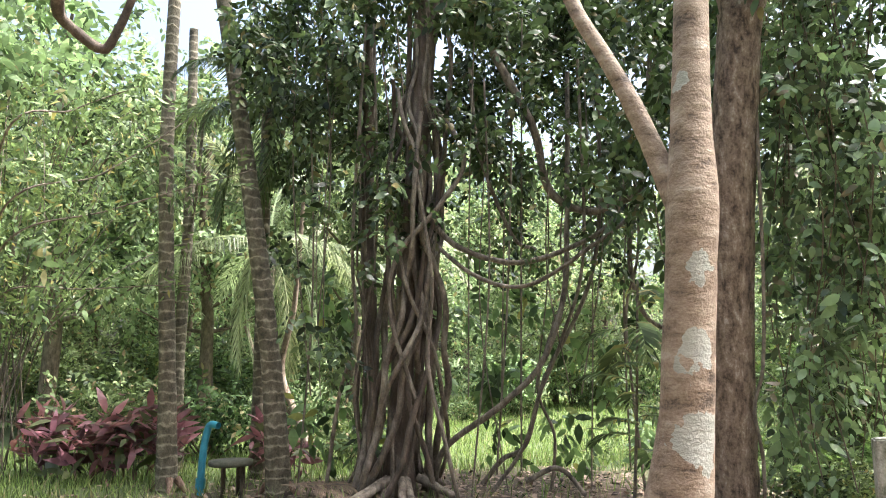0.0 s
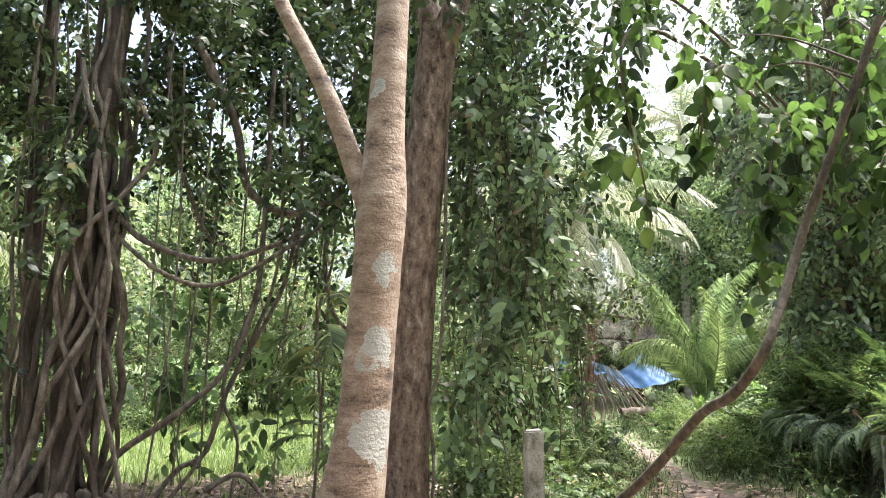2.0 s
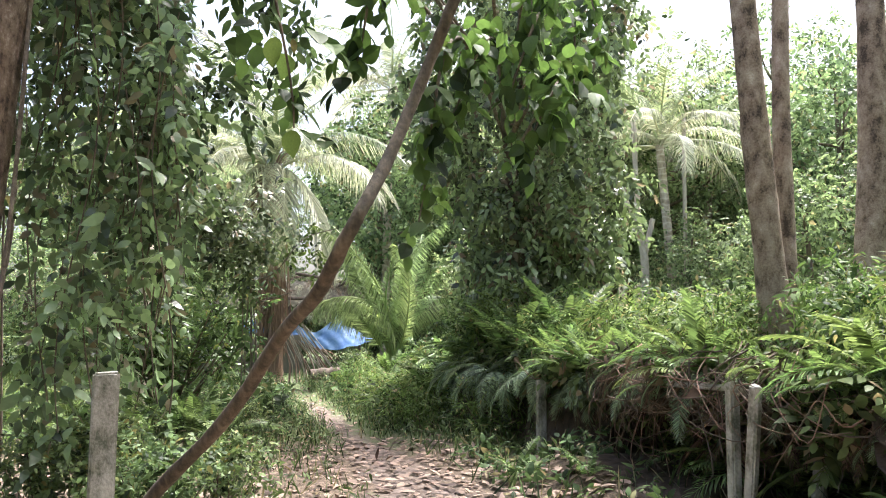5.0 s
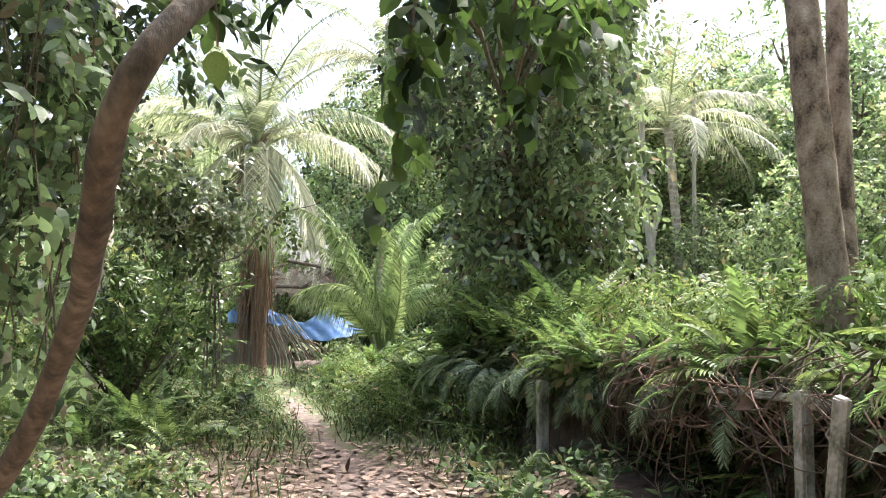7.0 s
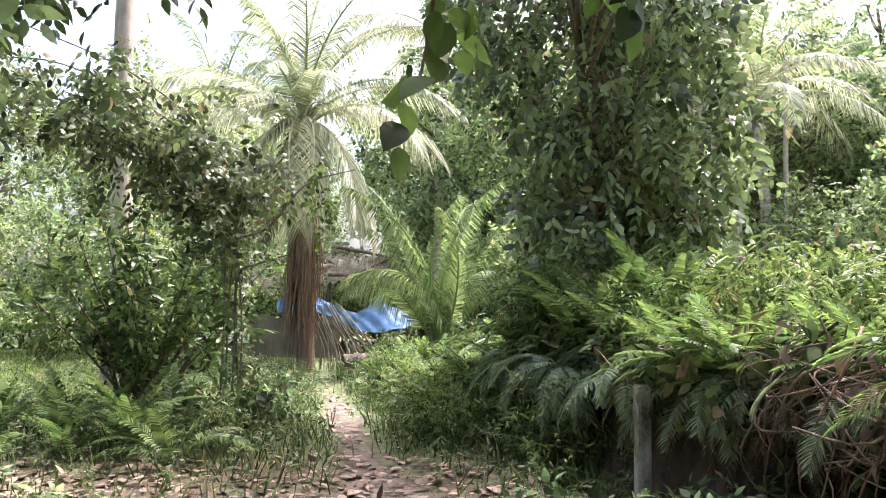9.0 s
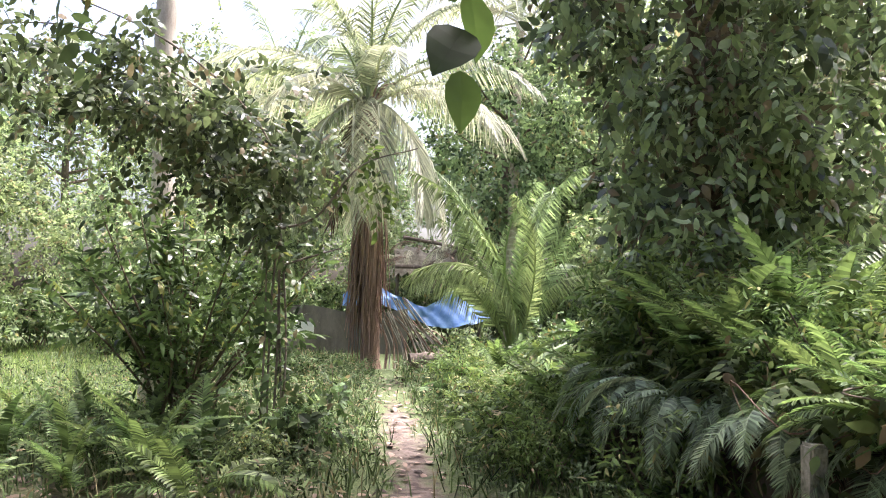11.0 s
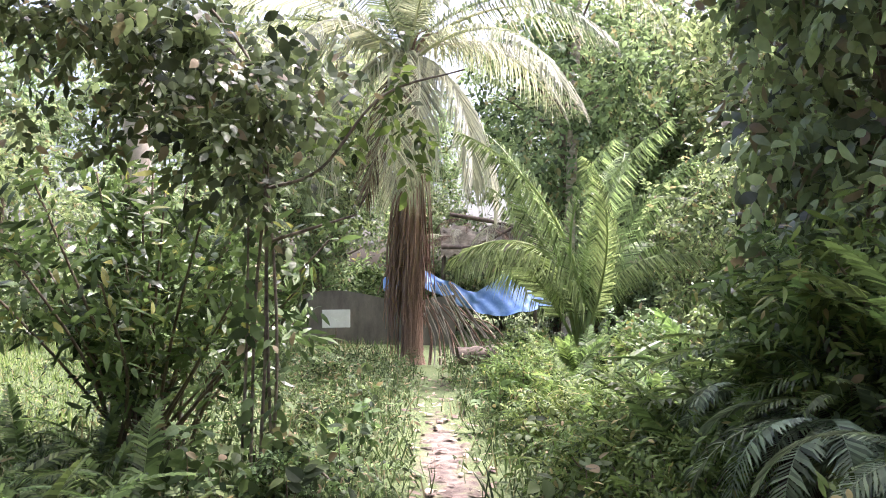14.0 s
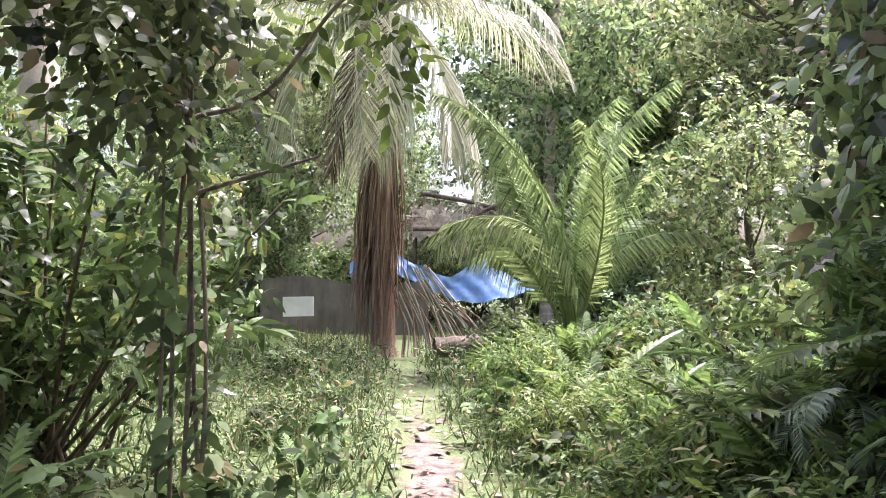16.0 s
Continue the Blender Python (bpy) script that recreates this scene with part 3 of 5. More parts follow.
SHRUB_A = shrub("shrub", 1.6, 0.9, M_BUSH, "leafy green undergrowth shrub")
SHRUB_B = shrub("shrub", 1.1, 0.8, M_WEED, "light green low shrub at the clearing", 70, 28, 0.08)
place(SHRUB_A, [(-1.75, 8.3, 20, 0.45), (-1.35, 9.0, 100, 0.4), (-2.2, 9.2, 190, 0.5), (-2.5, 8.9, 300, 0.45), (-1.0, 13.3, 44, 0.3), (-0.75, 14.0, 144, 0.35), (1.25, 14.8, 10, 0.35), (1.1, 16.6, 99, 0.3)] + ringed(16, 17, 23, -75, -12, 0.8, 1.4) + ringed(4, 15, 20, 26, 60, 0.8, 1.2) + [(1.7, 20.9, 0, 0.6), (4.0, 18.0, 80, 1.0), (3.4, 20.6, 20, 0.8), (14, 20, 10, 1.3), (17, 18, 60, 1.4), (12, 17, 90, 1.2), (9.5, 19, 120, 1.2), (11.5, 22.5, 33, 1.4), (16, 22, 99, 1.5)] + [(-9 + 1.5 * k, 33.0 + (k % 3), 50 * k, 1.5) for k in range(14)])
place(SHRUB_B, [(-12.5, 10.4, 10, 1.0), (-11.6, 11.2, 80, 1.1), (-13.4, 10.8, 160, 1.2), (-10.9, 12.4, 250, 1.0), (-9.3, 12.0, 300, 0.7), (3.6, 7.4, 100, 0.7), (3.3, 10.3, 240, 0.7), (4.0, 9.4, 70, 0.8), (4.3, 11.3, 70, 0.8), (4.4, 6.9, 10, 0.8), (3.6, 13.2, 300, 0.7), (5.0, 8.0, 200, 0.8), (2.5, 6.1, 33, 0.45)] + ringed(9, 14, 20, -80, -14, 0.5, 0.9) + [(3.9, 17.5, 0, 0.8), (1.9, 20.3, 33, 0.6), (-1.2, 20.0, 33, 0.5), (-0.9, 17.2, 200, 0.4), (2.8, 19.0, 200, 0.9)])


# ---- coconut palms ----
def frond_kinds(material, L=3.6):
    return {
        "up": frond(L, 62, 0.72, 0.028, 72, 0, 0.8, 52, 0.14, 0.035, 1.3).mesh("frond", material, False),
        "arch": frond(L, 62, 0.78, 0.03, 42, -55, 0.8, 62, 0.14, 0.035).mesh("frond", material, False),
        "flat": frond(L, 62, 0.78, 0.03, 18, -65, 0.9, 62, 0.14, 0.035).mesh("frond", material, False),
        "skirt": frond(L * 0.8, 84, 1.0, 0.034, 8, -84, 0.75, 46, 0.04, 0.035, 0.42).mesh("frond", material, False),
        "hang": frond(L * 0.95, 56, 0.72, 0.04, 0, -100, 0.7, 38, 0.1, 0.035, 0.35).mesh("frond", material, False),
    }


F_GREEN, F_HAZE = frond_kinds(M_PALM), frond_kinds(M_PALM_HAZE)
F_YOUNG = {"up": frond(3.0, 88, 0.62, 0.021, 80, 15, 0.9, 46, 0.2, 0.03, 1.5).mesh("frond", M_PALM_YOUNG, False), "arch": frond(2.6, 84, 0.62, 0.021, 72, -45, 1.0, 48, 0.2, 0.03, 1.3).mesh("frond", M_PALM_YOUNG, False)}
F_DARK = frond_kinds(M_CANOPY)
F_DRY = frond_kinds(M_DRYFERN, 2.8)


def palm(at, trunk_h, trunk_r, lean, label, plan, bark, scale=1.0):
    """plan: rows of kind set, kind, count, first turn, tilt."""
    t = thing("palm_tree", at, label, "palm tree")
    pts = curve_points([(0, 0, -0.15), (lean[0] * 0.2, lean[1] * 0.2, trunk_h * 0.4), (lean[0], lean[1], trunk_h)], 60)
    rad = np.interp(np.linspace(0, 1, 60), [0, 0.06, 0.3, 1], [1.5, 1.1, 0.95, 0.8]) * trunk_r
    rad = rad * (1 + 0.035 * (np.arange(60) % 2))
    part("trunk", Soup().add(*tube(pts, rad, 12, 0.015)).mesh("trunk", bark), t)
    for kinds, kind, count, turn, tilt in plan:
        for k in range(count):
            a = turn + 360 / count * k + rs.uniform(-12, 12)
            m = pose(lean[0], lean[1], trunk_h + rs.uniform(-0.12, 0.12), 0, 0, a) @ pose(0, 0, 0, tilt + rs.uniform(-6, 6), rs.uniform(-15, 15), 0) @ Matrix.Scale(scale * rs.uniform(0.9, 1.08), 4)
            part("frond", kinds[kind], t, "", m)
    return t


main_palm = palm((0.0, 24.0, 0), 5.75, 0.2, (-0.22, -0.2), "coconut palm with a skirt of haze-paled drooping fronds and brown fibre",
                 [(F_GREEN, "up", 7, 10, 0), (F_HAZE, "up", 4, 40, 12), (F_GREEN, "arch", 5, 30, 5), (F_HAZE, "arch", 6, 0, 0), (F_HAZE, "flat", 5, 75, 8), (F_HAZE, "skirt", 1, 158, 0), (F_HAZE, "skirt", 1, 205, 0), (F_HAZE, "skirt", 1, 235, 0), (F_GREEN, "skirt", 1, 125, 0), (F_HAZE, "skirt", 3, 20, 0), (F_DRY, "hang", 2, 20, 0)], M_FIBRE, 1.22)
# spent flower stalks and sheaths in the crown
for k in range(26):
    a, up = rs.uniform(0, 6.28), rs.uniform(-0.2, 0.9)
    r = rs.uniform(0.5, 1.0)
    part("flower_stalk", Soup().add(*tube(curve_points([(-0.22, -0.2, 5.45), (-0.22 + 0.45 * r * math.cos(a), -0.2 + 0.45 * r * math.sin(a), 5.7 + 0.5 * up), (-0.22 + r * math.cos(a), -0.2 + r * math.sin(a), 5.65 + 0.6 * up)], 8), [0.035, 0.022, 0.008], 5, 0.05)).mesh("flower_stalk", rs.choice((M_FIBRE, M_DEADWOOD))), main_palm)


def young_palm(at, label, n=9, scale=1.0):
    t = thing("young_palm", at, label, "palm tree")
    for k in range(n):
        kind = ("up", "arch", "up")[k % 3]
        part("frond", F_YOUNG[kind], t, "", pose(rs.uniform(-0.1, 0.1), rs.uniform(-0.1, 0.1), 0.0, 0, 0, 67 * k + rs.uniform(-15, 15)) @ pose(0, 0, 0, rs.uniform(4, 18), rs.uniform(-25, 25), 0) @ Matrix.Scale(scale * rs.uniform(0.85, 1.1), 4))
    part("stem_base", Soup().add(*tube([(0, 0, -0.1), (0.02, 0, 0.3), (0, 0, 0.6)], [0.11, 0.09, 0.04], 8, 0.05)).mesh("stem_base", M_FIBRE), t)
    return t


young_palm((2.9, 22.4, 0.3), "young coconut palm with upright bright green fronds", 15, 1.4)
for at, h, lean, lab in (((4.6, 31.8, 0), 11.0, (0.2, 0), "tall pale-trunked coconut palm behind the shelter"), ((13.0, 25.0, 0), 7.6, (-0.4, 0), "coconut palm with haze-paled fronds at the clearing's edge"),
                         ((17.0, 29.0, 0), 9.0, (0.5, 0), "coconut palm with haze-paled arching fronds"), ((-3.4, 33.0, 0), 8.0, (0.3, 0), "coconut palm far behind the shelter"), ((-16.0, 22.0, 0), 5.0, (0.3, 0), "coconut palm beyond the lawn")):
    palm(at, h, 0.17, lean, lab, [(F_GREEN, "up", 5, 0, 0), (F_HAZE, "arch", 7, 20, 0), (F_HAZE, "flat", 6, 45, 0)], M_PALETRUNK, 1.2)


def trunk_tree(name, label, ctrl, radii, bark, at, sides=16, rough=0.02, extra=(), n=40, flute=0.04):
    t = thing(name, at, label, "tree")
    part("trunk", Soup().add(*tube(curve_points(ctrl, n), radii, sides, rough, flute)).mesh("trunk", bark), t)
    for c, r in extra:
        part("limb", Soup().add(*tube(curve_points(c, 18), r, 10, rough)).mesh("limb", bark), t)
    return t


# pale tree and dark tree standing together
pale_tree = trunk_tree("pale_bark_tree", "pale tan tree with grey lichen patches and a forked limb", [(-0.2, 0, -0.1), (-0.08, 0, 0.5), (-0.01, 0, 0.9), (0.05, 0, 1.33), (0.09, 0, 1.85), (0.14, 0, 2.5), (0.165, 0.02, 3.2), (0.2, 0.04, 4.0), (0.26, 0.1, 5.8), (0.3, 0.1, 8.5)],
                       np.interp(np.linspace(0, 1, 40), [0, 0.11, 0.22, 0.33, 0.5, 0.58, 0.64, 0.72, 1], [0.31, 0.24, 0.19, 0.158, 0.15, 0.16, 0.125, 0.112, 0.07]), M_PALEBARK, (-3.06, 6.35, 0), 20, 0.012,
                       [([(0.1, 0, 2.55), (-0.02, 0.04, 2.83), (-0.2, 0.05, 3.3), (-0.38, 0.05, 3.68), (-0.6, 0.06, 4.13), (-1.1, 0.15, 5.5)], [0.1, 0.07, 0.058, 0.052, 0.045])])
dark_tree = trunk_tree("dark_bark_tree", "rough dark brown tree with a climbing root", [(-0.09, 0, -0.1), (-0.03, 0, 0.55), (0.02, 0, 1.7), (0.12, -0.02, 3.1), (0.22, -0.06, 4.1), (0.28, -0.1, 4.6)],
                       [0.27, 0.205, 0.19, 0.185, 0.18], M_DARKBARK, (-3.03, 8.45, 0), 20, 0.02,
                       [([(0.28, -0.1, 4.45), (0.48, -0.1, 5.0), (0.75, 0.1, 6.0), (0.9, 0.2, 9)], [0.15, 0.11, 0.07, 0.03]), ([(0.28, -0.1, 4.45), (0.14, 0, 5.1), (-0.1, 0.1, 6.2), (-0.3, 0.3, 9)], [0.14, 0.11, 0.08, 0.03])])
part("climbing_root", Soup().add(*tube(curve_points([(0.2, -0.06, 0), (0.24, -0.1, 0.8), (0.2, -0.12, 1.25), (0.28, -0.08, 1.6), (0.33, -0.08, 2.4), (0.36, -0.05, 4.0)], 40), 0.016, 6, 0.05)).mesh("climbing_root", M_LIANA), dark_tree)

# ringed palm trunks
trunk_tree("ringed_palm", "ringed grey palm trunk leaning over", [(0.12, 0.06, -0.1), (0.0, 0, 1.5), (-0.22, -0.1, 3.2), (-0.5, -0.25, 5.2), (-1.1, -0.5, 9)], [0.17, 0.13, 0.118, 0.11, 0.1], M_PALMBARK, (-8.6, 9.25, 0), 16, 0.012)
trunk_tree("ringed_palm", "slender ringed grey palm trunk", [(0.08, 0, -0.1), (0.0, 0, 1.5), (-0.12, 0, 3.2), (-0.14, -0.05, 5.0), (-0.1, 0, 9)], [0.14, 0.108, 0.098, 0.09, 0.08], M_PALMBARK, (-9.95, 8.8, 0), 16, 0.012)

for o in [q for q in scene.objects if q.name.startswith("ringed_palm")]:
    for k in range(5):
        a = rs.uniform(0, 6.28)
        part("root", Soup().add(*tube(curve_points([(0.12 + 0.1 * math.cos(a), 0.1 * math.sin(a), 0.18), (0.12 + 0.24 * math.cos(a), 0.24 * math.sin(a), 0.03), (0.12 + 0.34 * math.cos(a), 0.34 * math.sin(a), -0.04)], 8), [0.05, 0.02], 6, 0.05)).mesh("root", M_FIBRE), o)
# two trunks rising from the bank, and one beyond
twin = trunk_tree("twin_trunk_tree", "pair of pale leaning trunks on the fern bank", [(0.1, 0, 0), (0, 0, 1.0), (-0.12, 0, 2.6), (-0.25, 0, 5), (-0.3, 0, 8)], [0.2, 0.135, 0.12, 0.11, 0.1], M_TWINBARK, (3.42, 8.75, 0.9), 16, 0.03,
                  [([(0.24, 0.1, 0), (0.3, 0.15, 1.0), (0.36, 0.2, 2.5), (0.55, 0.3, 5), (0.6, 0.3, 8)], [0.13, 0.09, 0.08, 0.07])])
trunk_tree("bank_tree", "brown trunk among ferns on the bank", [(0, 0, 0), (0.05, 0, 1.0), (0.2, 0, 2.6), (0.3, 0, 6)], [0.2, 0.15, 0.14, 0.1], M_TWINBARK, (4.45, 8.7, 0.85))

# tree wrapped in climbers
ivy_tree = thing("ivy_covered_tree", (3.4, 14.6, 0), "tree wrapped from foot to crown in dark climbers", "tree")
part("trunk", Soup().add(*tube(curve_points([(0.1, 0, -0.1), (0, 0, 2), (0.1, 0, 5), (0, 0, 10)], 20), [0.3, 0.24, 0.2, 0.12], 10, 0.03)).mesh("trunk", M_DARKBARK), ivy_tree)
zz = 0.9 + 8.8 * rng.uniform(0, 1, 1050) ** 0.85
aa = rng.uniform(0, 2 * np.pi, 1050)
rr = (1.02 + 0.14 * np.sin(zz * 1.9 + 2 * np.cos(aa)) + 0.18 * np.sin(aa * 3 + zz)) * rng.uniform(0.1, 1.0, 1050) ** 0.45 * np.interp(zz, [0.9, 1.6, 2.5, 4.5, 6, 9.7], [0.7, 1.0, 1.22, 1.7, 1.8, 1.9])
cc = np.stack([rr * np.cos(aa) + 0.1, rr * np.sin(aa), zz], 1)
part("foliage", spray(Soup(), cc, 35, 0.17, 0.115, OVAL, -1.1, 0.4).mesh("foliage", M_IVY, False), ivy_tree)


# ---- the liana tree ----
RIGHT = np.array([0.886, 0.463, 0.0])
BACK = np.array([-0.463, 0.886, 0.0])


def view_plane(ctrl):
    """Points given as along, height and depth across the clearing."""
    return [tuple(RIGHT * a + BACK * d + np.array([0, 0, z])) for a, z, d in ctrl]


liana_tree = thing("liana_tree", (-7.0, 9.75, 0), "old tree choked by twisting grey lianas", "tree")
part("trunk", Soup().add(*tube(curve_points([(-0.05, 0, -0.1), (0, 0, 1.2), (0.1, 0.05, 3), (0.3, 0.15, 6), (0.4, 0.2, 9)], 36), [0.24, 0.15, 0.13, 0.14, 0.13, 0.1], 14, 0.05, 0.12)).mesh("trunk", M_VINEBARK), liana_tree)
for k in range(19):
    r0 = rs.uniform(0.16, 0.5)
    a0, tw = rs.uniform(0, 6.28), rs.choice((-1, 1)) * rs.uniform(1.0, 5.0)
    z1 = rs.uniform(3.5, 8)
    pts = []
    for z in np.linspace(-0.05, z1, 12):
        f = z / 8
        r = r0 * (1.15 - 0.35 * min(1, z / 3)) + (0.18 if z < 0.2 else 0) * rs.uniform(0.3, 1)
        pts.append((0.35 * f + r * math.cos(a0 + tw * f * 1.6) + rs.gauss(0, 0.05), 0.2 * f + r * math.sin(a0 + tw * f * 1.6) + rs.gauss(0, 0.05), z))
    part("liana", Soup().add(*tube(curve_points(pts, 60), [rs.uniform(0.022, 0.055), rs.uniform(0.018, 0.036)], 7, 0.06)).mesh("liana", rs.choice((M_LIANA, M_LIANA, M_VINEBARK))), liana_tree)
# looping lianas between the trees: along, height, depth
LOOPS = [
    ([(0.35, 3.4, 0), (0.75, 3.0, -0.2), (1.4, 2.8, -0.3), (2.0, 2.95, -0.3), (2.6, 3.3, -0.2), (2.9, 4.0, 0)], 0.032),
    ([(0.3, 3.2, 0), (0.9, 2.65, -0.4), (1.5, 2.5, -0.5), (2.2, 2.9, -0.5), (2.9, 3.5, -0.4), (3.2, 4.6, 0)], 0.024),
    ([(0.2, 5.2, 0), (0.8, 4.2, -0.2), (0.5, 3.5, -0.4), (0.0, 2.9, -0.4), (-0.1, 2.2, -0.4), (0.2, 1.2, -0.45)], 0.03),
    ([(0.4, 0.1, 0.1), (0.55, 0.6, -0.1), (1.2, 1.1, -0.3), (1.7, 1.6, -0.3), (2.0, 2.4, -0.2), (2.1, 3.3, 0), (2.2, 5.4, 0.2)], 0.035),
    ([(1.1, 0.05, 0), (1.5, 0.6, 0), (1.7, 1.2, 0), (2.0, 1.9, 0), (2.3, 3.0, 0), (2.3, 5.5, 0)], 0.022),
    ([(1.0, 0.1, 0.3), (1.25, 0.4, 0.3), (1.55, 0.6, 0.25), (1.8, 1.4, 0.2), (2.5, 3.0, 0.2), (2.6, 6, 0.2)], 0.028),
    ([(1.5, 0.2, -0.1), (1.9, 0.35, -0.1), (2.2, 0.05, -0.2)], 0.03),
    ([(2.95, 0.05, 0), (2.85, 1.2, 0), (2.8, 2.2, 0), (3.0, 3.2, 0), (2.9, 5.5, 0)], 0.017),
    ([(1.85, 0.05, 0.2), (1.9, 0.7, 0.2), (1.7, 1.3, 0.1), (1.95, 2.2, 0.1)], 0.018),
    ([(-0.9, 0.05, 0), (-0.75, 1.2, 0), (-0.55, 2.0, 0), (-0.6, 3.2, 0), (-0.45, 6, 0)], 0.022),
    ([(-0.7, 0.05, 0.1), (-0.5, 0.5, 0), (-0.55, 1.4, 0), (-0.3, 3.2, 0), (-0.35, 6, 0)], 0.018),
    ([(0.7, 0.05, -0.6), (0.55, 0.7, -0.6), (0.35, 1.6, -0.5), (0.4, 2.6, -0.5), (0.2, 4.0, -0.4)], 0.024),
    ([(1.2, 5.6, 0), (1.7, 4.6, 0), (1.9, 3.8, 0.1), (2.4, 3.5, 0.1), (3.0, 3.7, 0.1)], 0.05),
    ([(0.9, 5.4, 0), (1.0, 4.3, 0), (1.4, 3.2, 0), (1.7, 3.0, 0)], 0.025),
    ([(3.3, 6.0, 0), (3.1, 4.0, 0.1), (2.9, 3.0, 0.1), (3.05, 2.2, 0.1), (3.5, 1.9, 0)], 0.03),
]
for c, r in LOOPS:
    part("liana", Soup().add(*tube(curve_points(view_plane(c), 48), [r * 1.15, r * 1.05, r * 0.9], 7, 0.06)).mesh("liana", M_LIANA), liana_tree, "looping grey liana")
for k in range(30):
    a, top = rs.uniform(-1.4, 4.2), rs.uniform(4, 7)
    lo = rs.choice((0.05, 0.3, 1.2, 2.0))
    d = rs.uniform(-0.4, 0.8)
    part("liana", Soup().add(*tube(curve_points(view_plane([(a, top, d), (a + rs.uniform(-0.25, 0.25), (top + lo) / 2, d), (a + rs.uniform(-0.3, 0.3), lo, d)]), 20), rs.uniform(0.006, 0.014), 5, 0.05)).mesh("liana", M_LIANA), liana_tree)
for k in range(14):
    a = rs.uniform(0, 6.28)
    L = rs.uniform(0.7, 1.8)
    part("root", Soup().add(*tube(curve_points([(0.25 * math.cos(a), 0.25 * math.sin(a), 0.25), (0.6 * L * math.cos(a), 0.6 * L * math.sin(a), 0.05), (L * math.cos(a + 0.3), L * math.sin(a + 0.3), 0.0)], 14), [0.06, 0.02], 6, 0.06)).mesh("root", M_LIANA), liana_tree)
# leaf canopy hung over the lianas
n = 1250
al, hh, dd = rng.uniform(-2.2, 5.0, n), rng.uniform(0.0, 1.0, n) ** 0.7, rng.uniform(-0.6, 2.2, n)
al, hh, dd = al[:150].repeat(9)[:n] + rng.normal(0, 0.16, n), hh[:150].repeat(9)[:n] + rng.normal(0, 0.03, n), dd[:150].repeat(9)[:n] + rng.normal(0, 0.2, n)
zc = 2.4 + hh * 5.2 + 0.8 * np.sin(al * 2.1) * (1 - hh)
keep = rng.uniform(0, 1, n) < np.interp(zc, [1.6, 3.2, 4.8], [0.12, 0.4, 1.0])
cp = RIGHT * al[:, None] + BACK * dd[:, None] + np.array([0, 0, 1]) * zc[:, None]
part("canopy", spray(Soup(), cp[keep], 35, 0.2, 0.1, OVAL, -0.8, 0.4).mesh("canopy", M_CANOPY, False), liana_tree)
n = 70
al, dd, zc = rng.uniform(-1.2, 3.2, n), rng.uniform(0.2, 1.6, n), rng.uniform(0.3, 2.8, n)
cp = RIGHT * al[:, None] + BACK * dd[:, None] + np.array([0, 0, 1]) * zc[:, None]
part("low_foliage", spray(Soup(), cp, 12, 0.16, 0.16, OVAL, -0.6, 0.4).mesh("low_foliage", M_BUSH, False), liana_tree)

# canopy and hanging climbers on the dark tree
n = 420
cp = np.stack([rng.uniform(-1.6, 2.4, n), rng.uniform(-0.6, 2.4, n), 3.0 + rng.uniform(0, 1, n) ** 0.8 * 5], 1)
cp[:, 2] += 0.5 * np.sin(cp[:, 0] * 3)
cp = cp[(cp[:, 2] > 4.6) | (cp[:, 1] > 0.5)]
part("canopy", spray(Soup(), cp, 28, 0.2, 0.105, OVAL, -0.9, 0.4).mesh("canopy", M_CANOPY, False), dark_tree)
hang = Soup()
for k in range(30):
    x, y = rs.uniform(0.35, 1.25), rs.uniform(0.0, 1.5)
    z1, z0 = rs.uniform(3.5, 6.5), rs.uniform(0.4, 2.6)
    zs = np.arange(z0, z1, 0.16)
    pts = np.stack([x + 0.1 * np.sin(zs * 2 + k), y + 0.08 * np.cos(zs * 2.3 + k), zs], 1)
    part("climber_stem", Soup().add(*tube(pts, 0.006, 4)).mesh("climber_stem", M_TWIG), dark_tree)
    spray(hang, pts[np.sin(zs * 2.6 + k * 1.7) > -0.35], 14, 0.13, 0.095, OVAL, -0.9, 0.35)
part("climber_foliage", hang.mesh("climber_foliage", M_IVY, False), dark_tree, "hanging dark green climber leaves")

# large cut-leaved climber between the trunks
PINNATE = frond(0.62, 11, 0.3, 0.05, 20, -50, 0.5, 62, 0.2, 0.008)
PIN = PINNATE.mesh("leaf", M_BUSH, False)
cut_leaf = thing("cut_leaved_climber", (-4.0, 8.9, 0.0), "climber with large deeply cut leaves", "plant")
part("stem", Soup().add(*tube(curve_points([(0, 0, -0.05), (0.05, 0.1, 1), (0.12, 0.1, 2.4)], 16), [0.02, 0.012], 6)).mesh("stem", M_LIANA), cut_leaf)
for k in range(15):
    part("leaf", PIN, cut_leaf, "", pose(0.08, 0.08, 0.8 + k * 0.1, 0, 0, k * 77) @ pose(0, 0, 0, rs.uniform(-25, 25)) @ Matrix.Scale(rs.uniform(0.7, 1.1), 4))

# ---- leaning sapling with broad leaves over the path ----
sapling = thing("leaning_sapling", (-2.15, 6.85, 0), "thin dark leaning sapling curving up over the path", "tree")
pole = [(-2.15, 6.85, -0.05), (-1.88, 6.75, 0.34), (-1.63, 6.6, 0.67), (-1.35, 6.25, 1.01), (-1.16, 5.84, 1.36), (-1.08, 5.48, 1.49), (-1.01, 5.25, 1.67), (-0.88, 5.34, 1.91), (-0.77, 5.42, 2.15), (-0.69, 5.43, 2.35), (-0.63, 5.39, 2.52), (-0.35, 5.33, 3.26)]
